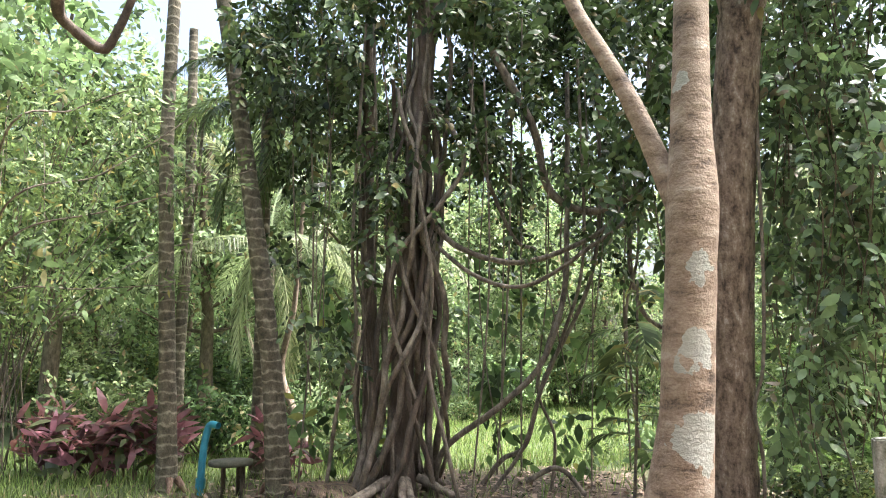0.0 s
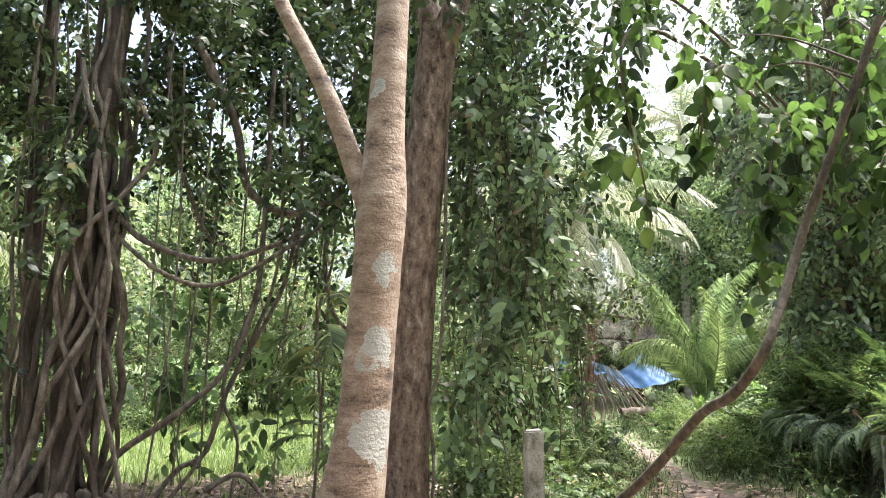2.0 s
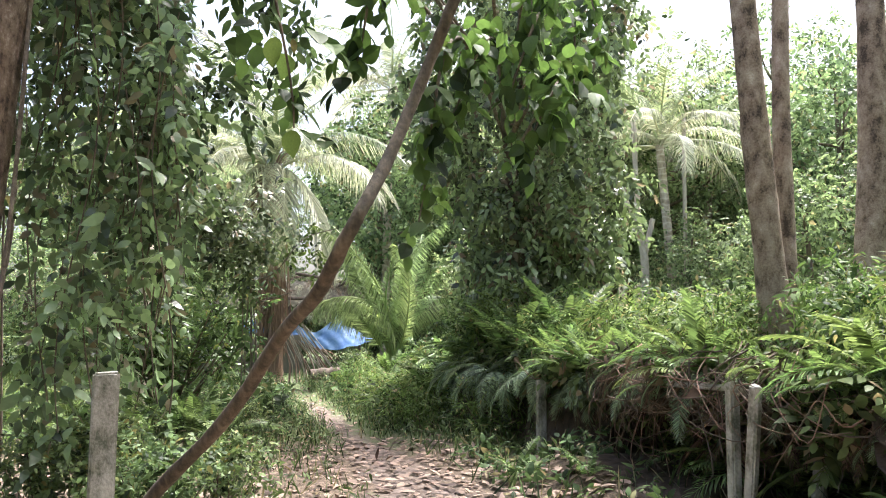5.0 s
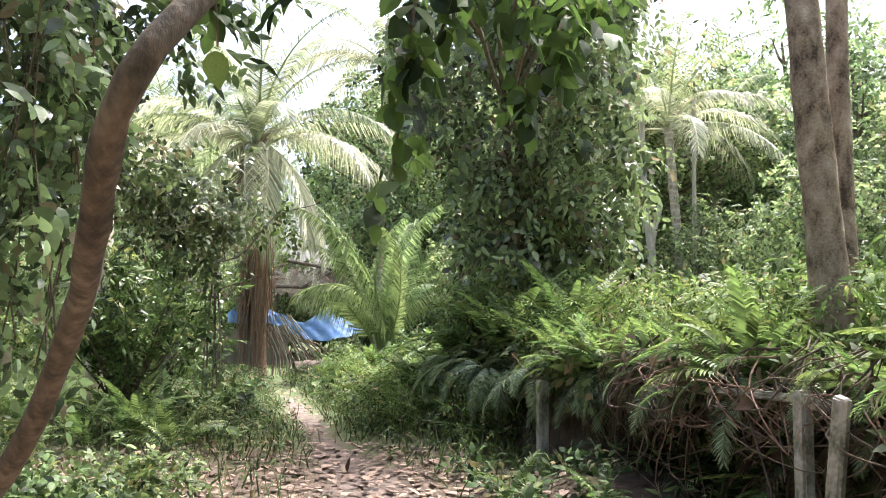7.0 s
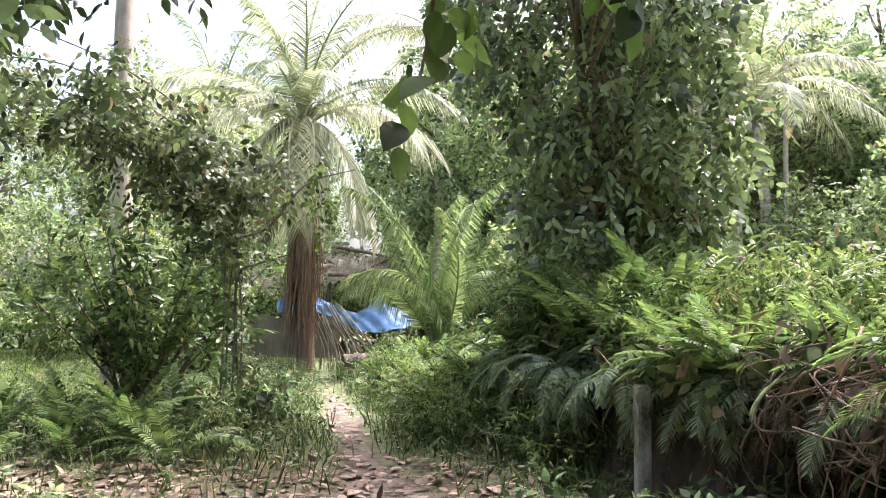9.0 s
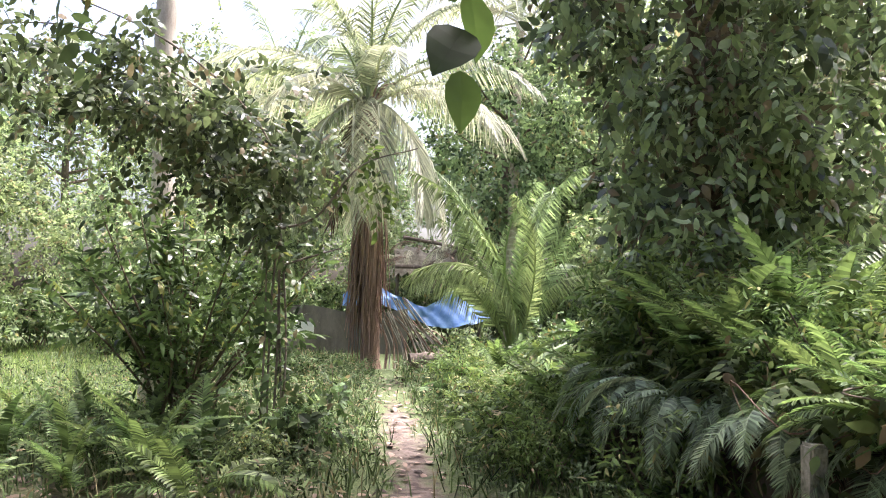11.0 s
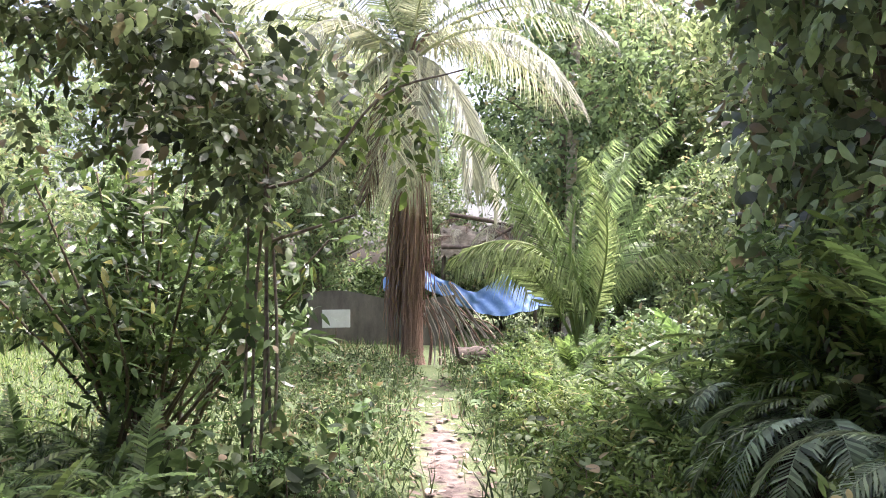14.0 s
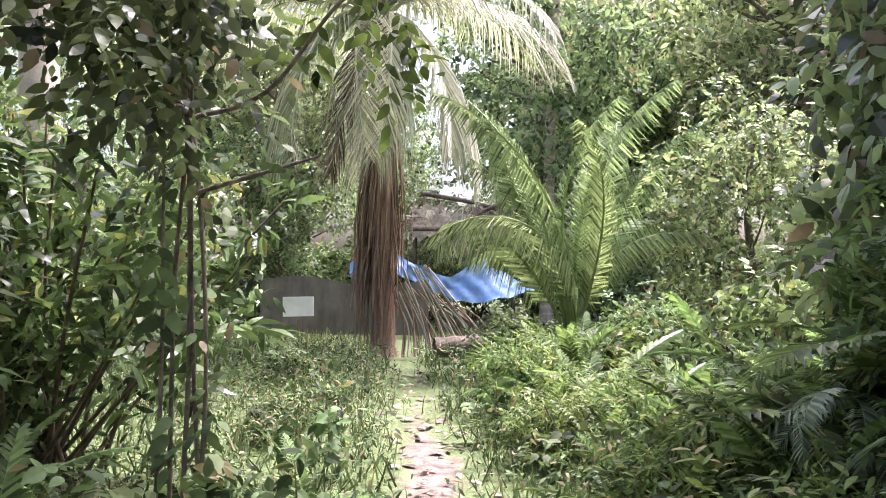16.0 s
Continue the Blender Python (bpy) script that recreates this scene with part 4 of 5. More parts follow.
part("trunk", Soup().add(*tube(curve_points(np.array(pole) - np.array(pole[0]) * (1, 1, 0), 50), [0.036, 0.03, 0.026, 0.022, 0.021, 0.02], 9, 0.05)).mesh("trunk", M_POLE), sapling)
for k in range(5):
    q = np.array(pole[10]) + (np.array(pole[11]) - np.array(pole[10])) * (0.5 + 0.1 * k) - np.array(pole[0]) * (1, 1, 0)
    e = q + np.array([rs.uniform(-0.5, 0.6), rs.uniform(0.2, 0.7), rs.uniform(0.2, 0.5)])
    part("twig", Soup().add(*tube(curve_points([q, (q + e) / 2 + np.array([0, 0, 0.06]), e], 8), [0.008, 0.003], 5)).mesh("twig", M_POLE), sapling)

broad = thing("broad_leaved_tree", (3.1, 14.2, 0), "broad-leaved tree whose boughs hang over the path", "tree")
O = np.array([3.1, 14.2, 0])
part("trunk", Soup().add(*tube(curve_points([(0, 0, -0.1), (0.05, 0, 1.5), (-0.1, -0.1, 3), (-0.4, -0.4, 5.2)], 20), [0.1, 0.08, 0.07, 0.04], 9, 0.04)).mesh("trunk", M_TWIG), broad)
BOUGHS = [((-0.4, -0.4, 5.0), (-0.9, 8.3, 4.6), (-0.95, 8.1, 2.75)), ((-0.3, -0.3, 4.4), (0.5, 9.0, 3.9), (0.08, 8.7, 2.2)), ((-0.3, -0.3, 4.6), (0.9, 9.2, 4.0), (0.3, 8.6, 3.0)), ((-0.3, -0.3, 4.8), (0.0, 8.8, 4.4), (-0.5, 8.4, 3.3)),
          ((-0.2, -0.2, 4.0), (1.7, 9.6, 3.8), (1.2, 9.2, 3.0)), ((-0.2, -0.2, 4.2), (1.4, 9.3, 4.3), (0.9, 8.9, 3.3)), ((-0.4, -0.4, 5.2), (0.8, 9.2, 5.2), (0.2, 8.5, 4.2)), ((-0.4, -0.4, 5.2), (-0.6, 9.2, 5.4), (-1.4, 8.6, 3.9)), ((-0.2, -0.3, 4.6), (2.3, 10.6, 4.9), (1.9, 9.6, 3.7)), ((-0.2, -0.3, 4.9), (2.6, 11.0, 5.6), (2.4, 9.9, 4.3)), ((-0.2, -0.3, 4.4), (2.0, 10.2, 4.3), (1.5, 9.4, 3.4)), ((-0.2, -0.3, 5.0), (1.6, 10.0, 5.4), (1.2, 9.0, 4.2))]
bl = Soup()
LEAF = Soup().add(*BROAD).mesh("leaf", M_BIG)
for b, m, e in BOUGHS:
    pts = curve_points([np.array(b), np.array(m) - O, np.array(e) - O], 26)
    part("bough", Soup().add(*tube(pts, [0.03, 0.006], 6, 0.03)).mesh("bough", M_TWIG), broad)
    c = pts[9:] + rng.normal(0, 0.06, (17, 3))
    spray(bl, c, 5, 0.1, 0.145, BROAD, -1.3, 0.5)
    for q in pts[-14:]:
        w = np.array([rng.normal(0, 0.7), rng.normal(0, 0.7), -1.0])
        m = Vector(w).to_track_quat("Y", "Z").to_matrix().to_4x4()
        part("leaf", LEAF, broad, "", Matrix.Translation(Vector(q + rng.normal(0, 0.035, 3))) @ m @ pose(0, 0, 0, 0, rs.uniform(-50, 50), 0) @ Matrix.Scale(rs.uniform(0.14, 0.24), 4))
part("foliage", bl.mesh("foliage", M_BIG, False), broad)

# ---- shrub with upright stems, arching climber and pale trunk behind ----
tall_shrub = thing("tall_shrub", (-2.1, 15.6, 0), "many-stemmed shrub with narrow glossy green leaves", "shrub")
tips = []
for k in range(44):
    a, r = rs.uniform(0, 6.28), rs.uniform(0.25, 1.4)
    e = np.array([r * math.cos(a) * 1.05, r * math.sin(a) * 0.8, rs.uniform(1.1, 2.5)])
    m = e * (0.45, 0.45, 0.5)
    b = np.array([rs.gauss(0, 0.12), rs.gauss(0, 0.1), -0.05])
    pts = curve_points([b, m, e], 12)
    part("stem", Soup().add(*tube(pts, [0.018, 0.008], 5)).mesh("stem", M_TWIG), tall_shrub)
    tips.append(pts[5 if k % 2 else 8:])
tips = np.concatenate(tips)
part("foliage", spray(Soup(), tips, 21, 0.1, 0.125, NARROW, 0.5, 0.3).mesh("foliage", M_TALL, False), tall_shrub)
trunk_tree("bare_tree", "pale grey trunk standing behind the shrub", [(0, 0, -0.1), (0.05, 0, 2), (-0.05, 0, 5), (0, 0, 8)], [0.17, 0.15, 0.13, 0.1], M_DEADWOOD, (-2.75, 16.9, 0), 12, 0.02)

arch = thing("arching_climber", (-1.0, 14.5, 0), "tangle of climbing stems arching over the grass", "climber")
A0 = np.array([-1.0, 14.5, 0])
ARCHES = [[(0, 0, -0.05), (0.02, 0, 1.2), (-0.05, 0, 2.4), (-0.3, 0, 3.0), (-0.9, 0.1, 3.5), (-2.0, 0.1, 4.0), (-3.2, 0, 3.9)],
          [(0.06, 0.03, -0.05), (0.1, 0, 1.0), (0.0, 0.05, 2.1), (-0.15, 0, 2.9), (-0.8, 0, 3.3), (-1.9, 0.2, 3.7)],
          [(-0.05, 0.02, -0.05), (-0.06, 0.03, 1.3), (-0.02, 0.02, 2.6), (-0.4, 0, 3.3), (-1.2, -0.1, 3.9), (-2.4, 0, 4.4)],
          [(-0.12, 0, -0.05), (-0.1, 0, 1.0), (-0.12, 0, 2.2)], [(0.12, 0, -0.05), (0.06, 0, 0.7), (0.02, 0, 1.5), (0, 0, 2.6)],
          [(-0.02, 0, 2.1), (0.35, 0, 2.25), (0.75, 0.0, 2.75), (1.3, 0, 2.95)], [(0, 0, 1.75), (0.3, 0, 1.85), (0.6, 0, 1.95)], [(0.1, 0, -0.05), (0.3, -0.1, 0.35), (0.75, -0.3, 0.02)]]
for c in ARCHES:
    part("stem", Soup().add(*tube(curve_points(c, 40), [0.012, 0.011, 0.006], 6, 0.08)).mesh("stem", M_LIANA), arch)
n = 240
u = rng.uniform(0, 1, n)
cp = curve_points([(-0.1, 0, 2.3), (-0.35, 0, 2.9), (-1.0, 0.1, 3.2), (-2.0, 0.2, 3.5), (-3.4, 0.2, 3.6)], 60)[(u * 59).astype(int)] + rng.normal(0, 1, (n, 3)) * np.array([0.25, 0.4, 0.26])
part("foliage", spray(Soup(), cp, 28, 0.14, 0.085, OVAL, -0.7, 0.4).mesh("foliage", M_ARCH, False), arch)
lv = curve_points([(0, 0, 0.1), (0, 0, 1.5), (0, 0, 2.8)], 40)[rng.integers(0, 40, 46)] + rng.normal(0, 0.14, (46, 3))
part("stem_leaves", spray(Soup(), lv, 7, 0.1, 0.085, OVAL, -0.7, 0.5).mesh("stem_leaves", M_WEED, False), arch)
tw = curve_points([(0.3, 0, 2.25), (0.75, 0, 2.75), (0.95, 0, 2.6), (1.0, -0.1, 2.2)], 22)
part("twig_leaves", spray(Soup(), tw, 7, 0.1, 0.09, OVAL, -1.0, 0.5).mesh("twig_leaves", M_BIG, False), arch)

# ---- fern bank with the ruined frame ----
FERN = [frond(1.15, 34, 0.21, 0.033, p0, p1, 0.35, 72, 0.14, 0.008).mesh("frond", M_FERN, False) for p0, p1 in ((62, -10), (48, -45), (75, 25))]
FERN_P = [frond(1.2, 36, 0.23, 0.034, p0, p1, 0.4, 72, 0.12, 0.008).mesh("frond", M_FERN_PALE, False) for p0, p1 in ((25, -88), (5, -88))]
FERN_D = [frond(1.0, 22, 0.2, 0.03, p0, p1, 0.8, 60, 0.12, 0.008).mesh("frond", M_DRYFERN, False) for p0, p1 in ((10, -95), (-10, -88))]


def fern(at, kinds, count, scale, label, spread=1.0, a0=0, a1=360):
    t = thing("fern", at, label, "fern", "ferns")
    for k in range(count):
        a = a0 + (a1 - a0) * (k + rs.uniform(0, 0.8)) / count
        part("frond", rs.choice(kinds), t, "", pose(0, 0, 0, 0, 0, a) @ pose(0, 0, 0, rs.uniform(-14, 14), rs.uniform(-18, 18), 0) @ Matrix.Scale(scale * rs.uniform(0.75, 1.15), 4))
    return t


for k in range(36):
    y = rs.uniform(5.7, 14.5)
    if 6.7 < y < 8.5 and k % 3 or 10.9 < y < 13.6:
        continue
    fern((2.02 + rs.uniform(0.0, 0.3), y, 0.92 + rs.uniform(-0.1, 0.12)), FERN, 7, rs.uniform(0.35, 0.7), "green fern leaning over the bank's edge", 1, 0, 220)
for k in range(120):
    x, y = 2.35 + 2.6 * rs.random() ** 1.4, rs.uniform(5.8, 15.5)
    fern((x, y, float(ground_z(x, y)) - 0.02), FERN, 9, (rs.uniform(0.5, 0.85) if x > 2.7 else rs.uniform(0.4, 0.6)) * (1 + 0.25 * math.sin(y * 1.6 + x)), "bright green fern growing on the bank")
for k in range(30):
    y = 5.9 + 0.27 * k + rs.uniform(-0.1, 0.1)
    if 6.3 < y < 9.4:
        continue
    fern((2.2 + rs.uniform(-0.05, 0.12), y, 0.85 + rs.uniform(-0.1, 0.1)), FERN_P if k % 3 else FERN, 5, rs.uniform(0.4, 0.62), "pale fern hanging over the bank's edge", 1, 30, 170)
for k in range(9):
    y = 6.2 + 0.55 * k + rs.uniform(-0.15, 0.15)
    fern((2.25, y, 0.8 + rs.uniform(-0.2, 0.1)), FERN_D, 5, rs.uniform(0.35, 0.6), "withered brown fern hanging down the bank", 1, 30, 160)
for k in range(115):
    x, y = 1.25 + 3.0 * rs.random() ** 1.2, rs.uniform(11.8, 20.5)
    fern((x, y, float(ground_z(x, y))), FERN if k % 6 else FERN_P, 8, rs.uniform(0.5, 0.75) if x < 1.8 else rs.uniform(0.7, 1.15), "green fern beside the path")
for x, y in ((-1.9, 13.4), (-1.5, 13.8), (-2.5, 13.6), (-2.0, 14.6), (-1.3, 12.6), (-3.1, 13.9), (-0.5, 15.4), (-2.8, 12.7), (-3.4, 15.0), (-1.7, 13.1), (-2.2, 12.9), (-3.5, 13.2), (-2.6, 14.4), (-1.6, 14.7), (-3.9, 14.2), (-1.1, 13.6), (-2.9, 15.3), (-4.3, 15.0), (-2.3, 15.2), (-3.2, 12.6)):
    fern((x, y, float(ground_z(x, y))), FERN, 7, rs.uniform(0.45, 0.75), "green fern in the grass")


def box(sx, sy, sz, material, name, bev=0.012):
    bm = bmesh.new()
    bmesh.ops.create_cube(bm, size=1)
    bmesh.ops.scale(bm, vec=(sx, sy, sz), verts=bm.verts)
    bmesh.ops.bevel(bm, geom=bm.edges, offset=bev, segments=2, affect="EDGES")
    for v in bm.verts:
        v.co += Vector(rng.normal(0, 0.0025, 3))
    me = bpy.data.meshes.new(name)
    bm.to_mesh(me)
    bm.free()
    me.materials.append(material)
    return me


post = solo("concrete_post", box(0.13, 0.13, 1.3, M_CONCRETE, "concrete_post"), (-1.97, 7.42, 0.5), "weathered square concrete fence post", "post", turn=9)
frame_ruin = thing("ruined_frame", (1.8, 7.14, 0), "broken concrete frame of posts and beams under the bank", "frame")
part("post", box(0.07, 0.075, 1.12, M_CONCRETE, "post"), frame_ruin, "", pose(0, 0.08, 0.48, 0, 1, 0))
part("brace", box(0.055, 0.075, 1.05, M_CONCRETE, "brace"), frame_ruin, "", pose(-0.02, -0.12, 0.53, 11, -5, 8))
part("post", box(0.07, 0.08, 1.0, M_CONCRETE, "post"), frame_ruin, "", pose(0.46, -0.16, 0.53, 3, 5, 12))
part("beam", box(0.09, 0.95, 0.045, M_CONCRETE, "beam"), frame_ruin, "", pose(0.06, 0.48, 0.985, -2, 4, -7))
part("beam", box(0.5, 0.09, 0.045, M_CONCRETE, "beam"), frame_ruin, "", pose(0.24, -0.03, 0.96, 3, 4, -18))
part("footing", box(0.3, 0.3, 0.12, M_CONCRETE, "footing", 0.03), frame_ruin, "", pose(-0.03, -0.2, 0.03, 0, 0, 15))
solo("concrete_post", box(0.09, 0.09, 0.95, M_CONCRETE, "concrete_post"), (1.84, 10.4, 0.38), "short weathered concrete post under the ferns", "post", turn=5)

def sheet(nx, ny, fn, thick=0.01):
    g = np.array([[fn(i / nx, j / ny) for i in range(nx + 1)] for j in range(ny + 1)], float)
    i = np.arange(ny)[:, None] * (nx + 1) + np.arange(nx)[None]
    f = np.stack([i, i + 1, i + nx + 2, i + nx + 1], -1).reshape(-1, 4)
    s = Soup().add(g.reshape(-1, 3), f)
    s.add(g.reshape(-1, 3) + np.array([0, thick, 0]), f[:, ::-1])
    return s


def ledge(u, v):
    y = 5.7 + 3.7 * u
    x = 1.98 + 1.4 * v + 0.07 * math.sin(y * 5) + 0.05 * math.sin(y * 13)
    return (x, y, 0.98 + 0.1 * math.sin(y * 3 + v * 4) + 0.05 * math.sin(y * 11 + v * 7) - 0.1 * (1 - v))


ledge_soup = sheet(60, 14, ledge, 0.0)
low = Soup().add(np.concatenate(ledge_soup.v[:1]) - np.array([0, 0, 0.14]), ledge_soup.f4[0][:, ::-1])
low.add(np.concatenate(ledge_soup.v[:1]), ledge_soup.f4[0])
solo("root_ledge", low.mesh("root_ledge", M_EARTH), (0, 0, 0), "overhanging ledge of roots and dark earth", "earth", kind="structure")

for k in range(34):
    y = 5.7 + 0.105 * k + rs.uniform(-0.05, 0.05)
    fern((2.08 + rs.uniform(0, 0.3), y, 0.97 + rs.uniform(-0.14, 0.06)), (FERN_D, FERN, FERN_P, FERN)[k % 4], 4, rs.uniform(0.28, 0.5), ("withered brown fern on the root ledge", "green fern on the root ledge", "pale fern hanging from the root ledge", "green fern on the root ledge")[k % 4], 1, 20, 170)
# tangled dead stems down the bank
tangle = thing("dead_vine_tangle", (1.93, 8.5, 0), "tangle of dead brown vines and roots on the bank", "vines")
for k in range(120):
    y0 = rs.uniform(-1.7, 0.7) if k < 95 else rs.uniform(-2.4, 3.2)
    hang_down = k % 6 == 0
    c = [(rs.uniform(0.0, 0.35), y0, rs.uniform(0.95, 1.3)), (rs.uniform(-0.18, 0.08), y0 + rs.uniform(-0.35, 0.35), rs.uniform(0.75, 1.15)), (rs.uniform(-0.2, 0.1), y0 + rs.uniform(-0.6, 0.6), rs.uniform(0.3, 0.6) if hang_down else rs.uniform(0.65, 1.1)), (rs.uniform(-0.15, 0.25), y0 + rs.uniform(-0.7, 0.7), rs.uniform(0.0, 0.4) if hang_down else rs.uniform(0.5, 1.15))]
    part("vine", Soup().add(*tube(curve_points(c, 16), [rs.uniform(0.003, 0.009), rs.uniform(0.0015, 0.004)], 5, 0.08)).mesh("vine", rs.choice((M_TWIG, M_TWIG, M_FIBRE, M_VINEBARK))), tangle)
DRY_LEAF = Soup().add(BROAD[0] * (0.8, 1, 2.2), BROAD[1]).mesh("dry_leaf", M_DRYFERN)
for k in range(46):
    w = Vector((rs.uniform(-0.9, 0.2), rs.uniform(-0.8, 0.8), rs.uniform(-1.2, 0.3)))
    part("dry_leaf", DRY_LEAF, tangle, "curled dry brown leaf", Matrix.Translation((rs.uniform(-0.12, 0.3), rs.uniform(-1.9, 1.3), rs.uniform(0.75, 1.25))) @ w.to_track_quat("Y", "Z").to_matrix().to_4x4() @ pose(0, 0, 0, 0, rs.uniform(-70, 70), 0) @ Matrix.Scale(rs.uniform(0.07, 0.17), 4))

# ---- shelter behind the palm ----
def tarp_fn(u, v):
    top = float(np.interp(u, [0, 0.42, 0.66, 0.7, 1], [1.85, 1.28, 1.9, 1.6, 1.12]))
    bot = float(np.interp(u, [0, 0.3, 0.55, 0.75, 1], [1.45, 0.95, 0.72, 0.85, 1.04]))
    fold = 0.05 * math.sin(u * 26 + v * 5) + 0.03 * math.sin(u * 51 - v * 11)
    return (u * 3.3, 0.3 * math.sin(u * 6) * v + fold - v * 0.4, top + (bot - top) * v + 0.025 * math.sin(u * 33 + v * 9))


solo("tarp", sheet(40, 12, tarp_fn).mesh("tarp", M_TARP), (0.2, 28.6, 0), "sagging blue plastic tarp slung beside the shelter", "tarp")
solo("tarp", sheet(14, 8, lambda u, v: (u * 0.7, 0.1 * math.sin(u * 9), 1.3 + 0.5 * v * (0.6 + 0.4 * math.sin(u * 3)))).mesh("tarp", M_TARP), (-0.75, 28.2, 0), "blue plastic tarp on the shelter wall", "tarp")
solo("shade_cloth", sheet(30, 10, lambda u, v: (u * 3.6, 0.06 * math.sin(u * 25) * (1 - v), 0.05 + 1.15 * v + 0.1 * math.sin(u * 7) * v)).mesh("shade_cloth", M_NET), (-2.6, 27.4, 0), "dull grey shade cloth fence round the shelter", "fence")
board = thing("notice_board", (-1.72, 26.6, 0), "blank white board fixed on a thin stake", "sign")
part("board", box(0.62, 0.02, 0.4, M_SIGN, "board", 0.004), board, "", pose(0, 0, 0.68, 0, -2, 0))
part("stake", Soup().add(*tube([(0, 0.03, -0.1), (0, 0.03, 0.8)], 0.015, 6)).mesh("stake", M_TWIG), board)
roof = thing("collapsed_roof", (1.9, 29.8, 0), "collapsed thatched roof with dark broken poles", "roof")
part("thatch", sheet(30, 14, lambda u, v: (-1.2 + 2.8 * u, 1.2 * v - 0.6, 2.15 + 1.1 * v * (1 - 0.4 * u) + 0.22 * math.sin(u * 5 + 1) * math.sin(v * 4) + 0.1 * math.sin(u * 17 + v * 5) + 0.09 * math.sin(u * 61 + v * 37)), 0.06).mesh("thatch", M_THATCH), roof)
for a, b in (((-1.0, -0.9, 3.3), (1.2, -0.7, 2.9)), ((-0.4, -0.9, 2.4), (0.9, -0.8, 3.1)), ((-1.2, -0.9, 2.45), (0.2, -0.8, 2.35)), ((-1.1, 0, -0.1), (-1.1, 0, 2.9)), ((1.4, 0, -0.1), (1.4, 0, 2.6))):
    part("pole", Soup().add(*tube(curve_points([a, (np.array(a) + b) / 2 + (0, 0, 0.05), b], 8), 0.055, 7, 0.08)).mesh("pole", M_VINEBARK), roof)

# hanging fibres on the palm and heaped dry fronds at its foot
for k in range(150):
    a, r = rs.uniform(0, 6.28), rs.uniform(0.15, 0.36) if k < 90 else rs.uniform(0.3, 0.46)
    z1, z0 = rs.uniform(1.6, 4.6), rs.uniform(0.0, 1.4) + (0.6 if k > 90 else 0)
    x, y = r * math.cos(a) - 0.1, r * math.sin(a) * 0.8
    part("hanging_fibre", Soup().add(*tube(curve_points([(x * 0.5, y * 0.5, z1), (x, y, (z1 + z0) / 2), (x * 1.05 + rs.gauss(0, 0.07), y * 1.05, z0)], 8), [0.022, 0.007], 5, 0.1)).mesh("hanging_fibre", M_FIBRE), main_palm)
heap = thing("dry_frond_heap", (0.8, 23.7, 0), "heap of dry brown palm fronds and stalks", "debris")
for k in range(34):
    a = rs.uniform(-0.6, 0.9)
    part("stalk", Soup().add(*tube(curve_points([(a * 0.4 - 0.4, 0, rs.uniform(0.9, 1.6)), (a * 0.8, -0.1, rs.uniform(0.4, 0.8)), (a * 1.2 + 0.2, -0.3, 0.02)], 8), 0.014, 5)).mesh("stalk", rs.choice((M_FIBRE, M_DEADWOOD))), heap)
solo("rotting_log", Soup().add(*tube(curve_points([(0, 0, 0.18), (0.9, 0.1, 0.22), (2.1, 0, 0.15)], 12), [0.16, 0.14, 0.1], 9, 0.12)).mesh("rotting_log", M_VINEBARK), (0.8, 22.9, 0.05), "rotting log lying by the palm", "log")

# pale dead stems beyond the bank
dead = thing("dead_tree", (11.6, 24.6, 0), "bare forked dead tree with bleached stems", "tree")
for c, r in (([(0, 0, -0.1), (0.05, 0, 3.9), (-0.55, 0, 5.4), (-0.95, 0, 7.2)], 0.13), ([(0.05, 0, 3.7), (0.4, 0, 5.0)], 0.09), ([(0, 0, 3.8), (-0.15, 0, 5.6), (-0.2, 0, 8.2)], 0.09), ([(1.6, 0, -0.1), (1.6, 0, 4), (1.7, 0, 8.5)], 0.07)):
    part("limb", Soup().add(*tube(curve_points(c, 16), r, 8, 0.05)).mesh("limb", M_DEADWOOD), dead)

# ---- corner of the garden seen first ----
pipe = thing("standpipe", (-9.3, 8.85, 0), "blue painted bent standpipe", "pipe")
part("riser", Soup().add(*tube(curve_points([(-0.06, 0, -0.1), (-0.02, 0, 0.5), (0.04, 0, 0.78), (0.1, 0, 0.86), (0.22, 0, 0.85)], 30), 0.045, 12)).mesh("riser", M_PIPE), pipe)
part("collar", Soup().add(*tube([(-0.05, 0, 0.08), (-0.045, 0, 0.2)], 0.06, 12)).mesh("collar", M_PIPE), pipe)
table = thing("garden_table", (-8.95, 8.95, 0), "small round mossy table on thin legs", "table")
part("tabletop", Soup().add(*tube([(0, 0, 0.37), (0, 0, 0.375), (0, 0, 0.43), (0, 0, 0.435)], [0.01, 0.27, 0.27, 0.01], 28)).mesh("tabletop", M_STONE), table)
for x, y in ((-0.12, 0), (0.15, 0.05), (0.0, 0.14)):
    part("leg", Soup().add(*tube([(x, y, -0.05), (x, y, 0.38)], 0.03, 8)).mesh("leg", M_POLE), table)


def cordyline(at, scale):
    t = thing("red_leaved_plant", at, "cordyline-like plant with dark red strap leaves", "plant", "red plants")
    s = Soup()
    for k in range(4):
        x, y, h = rs.gauss(0, 0.16), rs.gauss(0, 0.16), rs.uniform(0.4, 1.05)
        part("stem", Soup().add(*tube([(x * 0.4, y * 0.4, -0.05), (x, y, h)], 0.012, 5)).mesh("stem", M_TWIG), t)
        spray(s, [(x, y, h)], 18, 0.02, 0.3, NARROW, 0.5, 0.4)
        spray(s, [(x, y, h * 0.75)], 10, 0.02, 0.28, NARROW, -0.2, 0.4)
    part("leaves", s.mesh("leaves", M_RED, False), t)
    t.matrix_basis = t.matrix_basis @ Matrix.Scale(scale, 4)


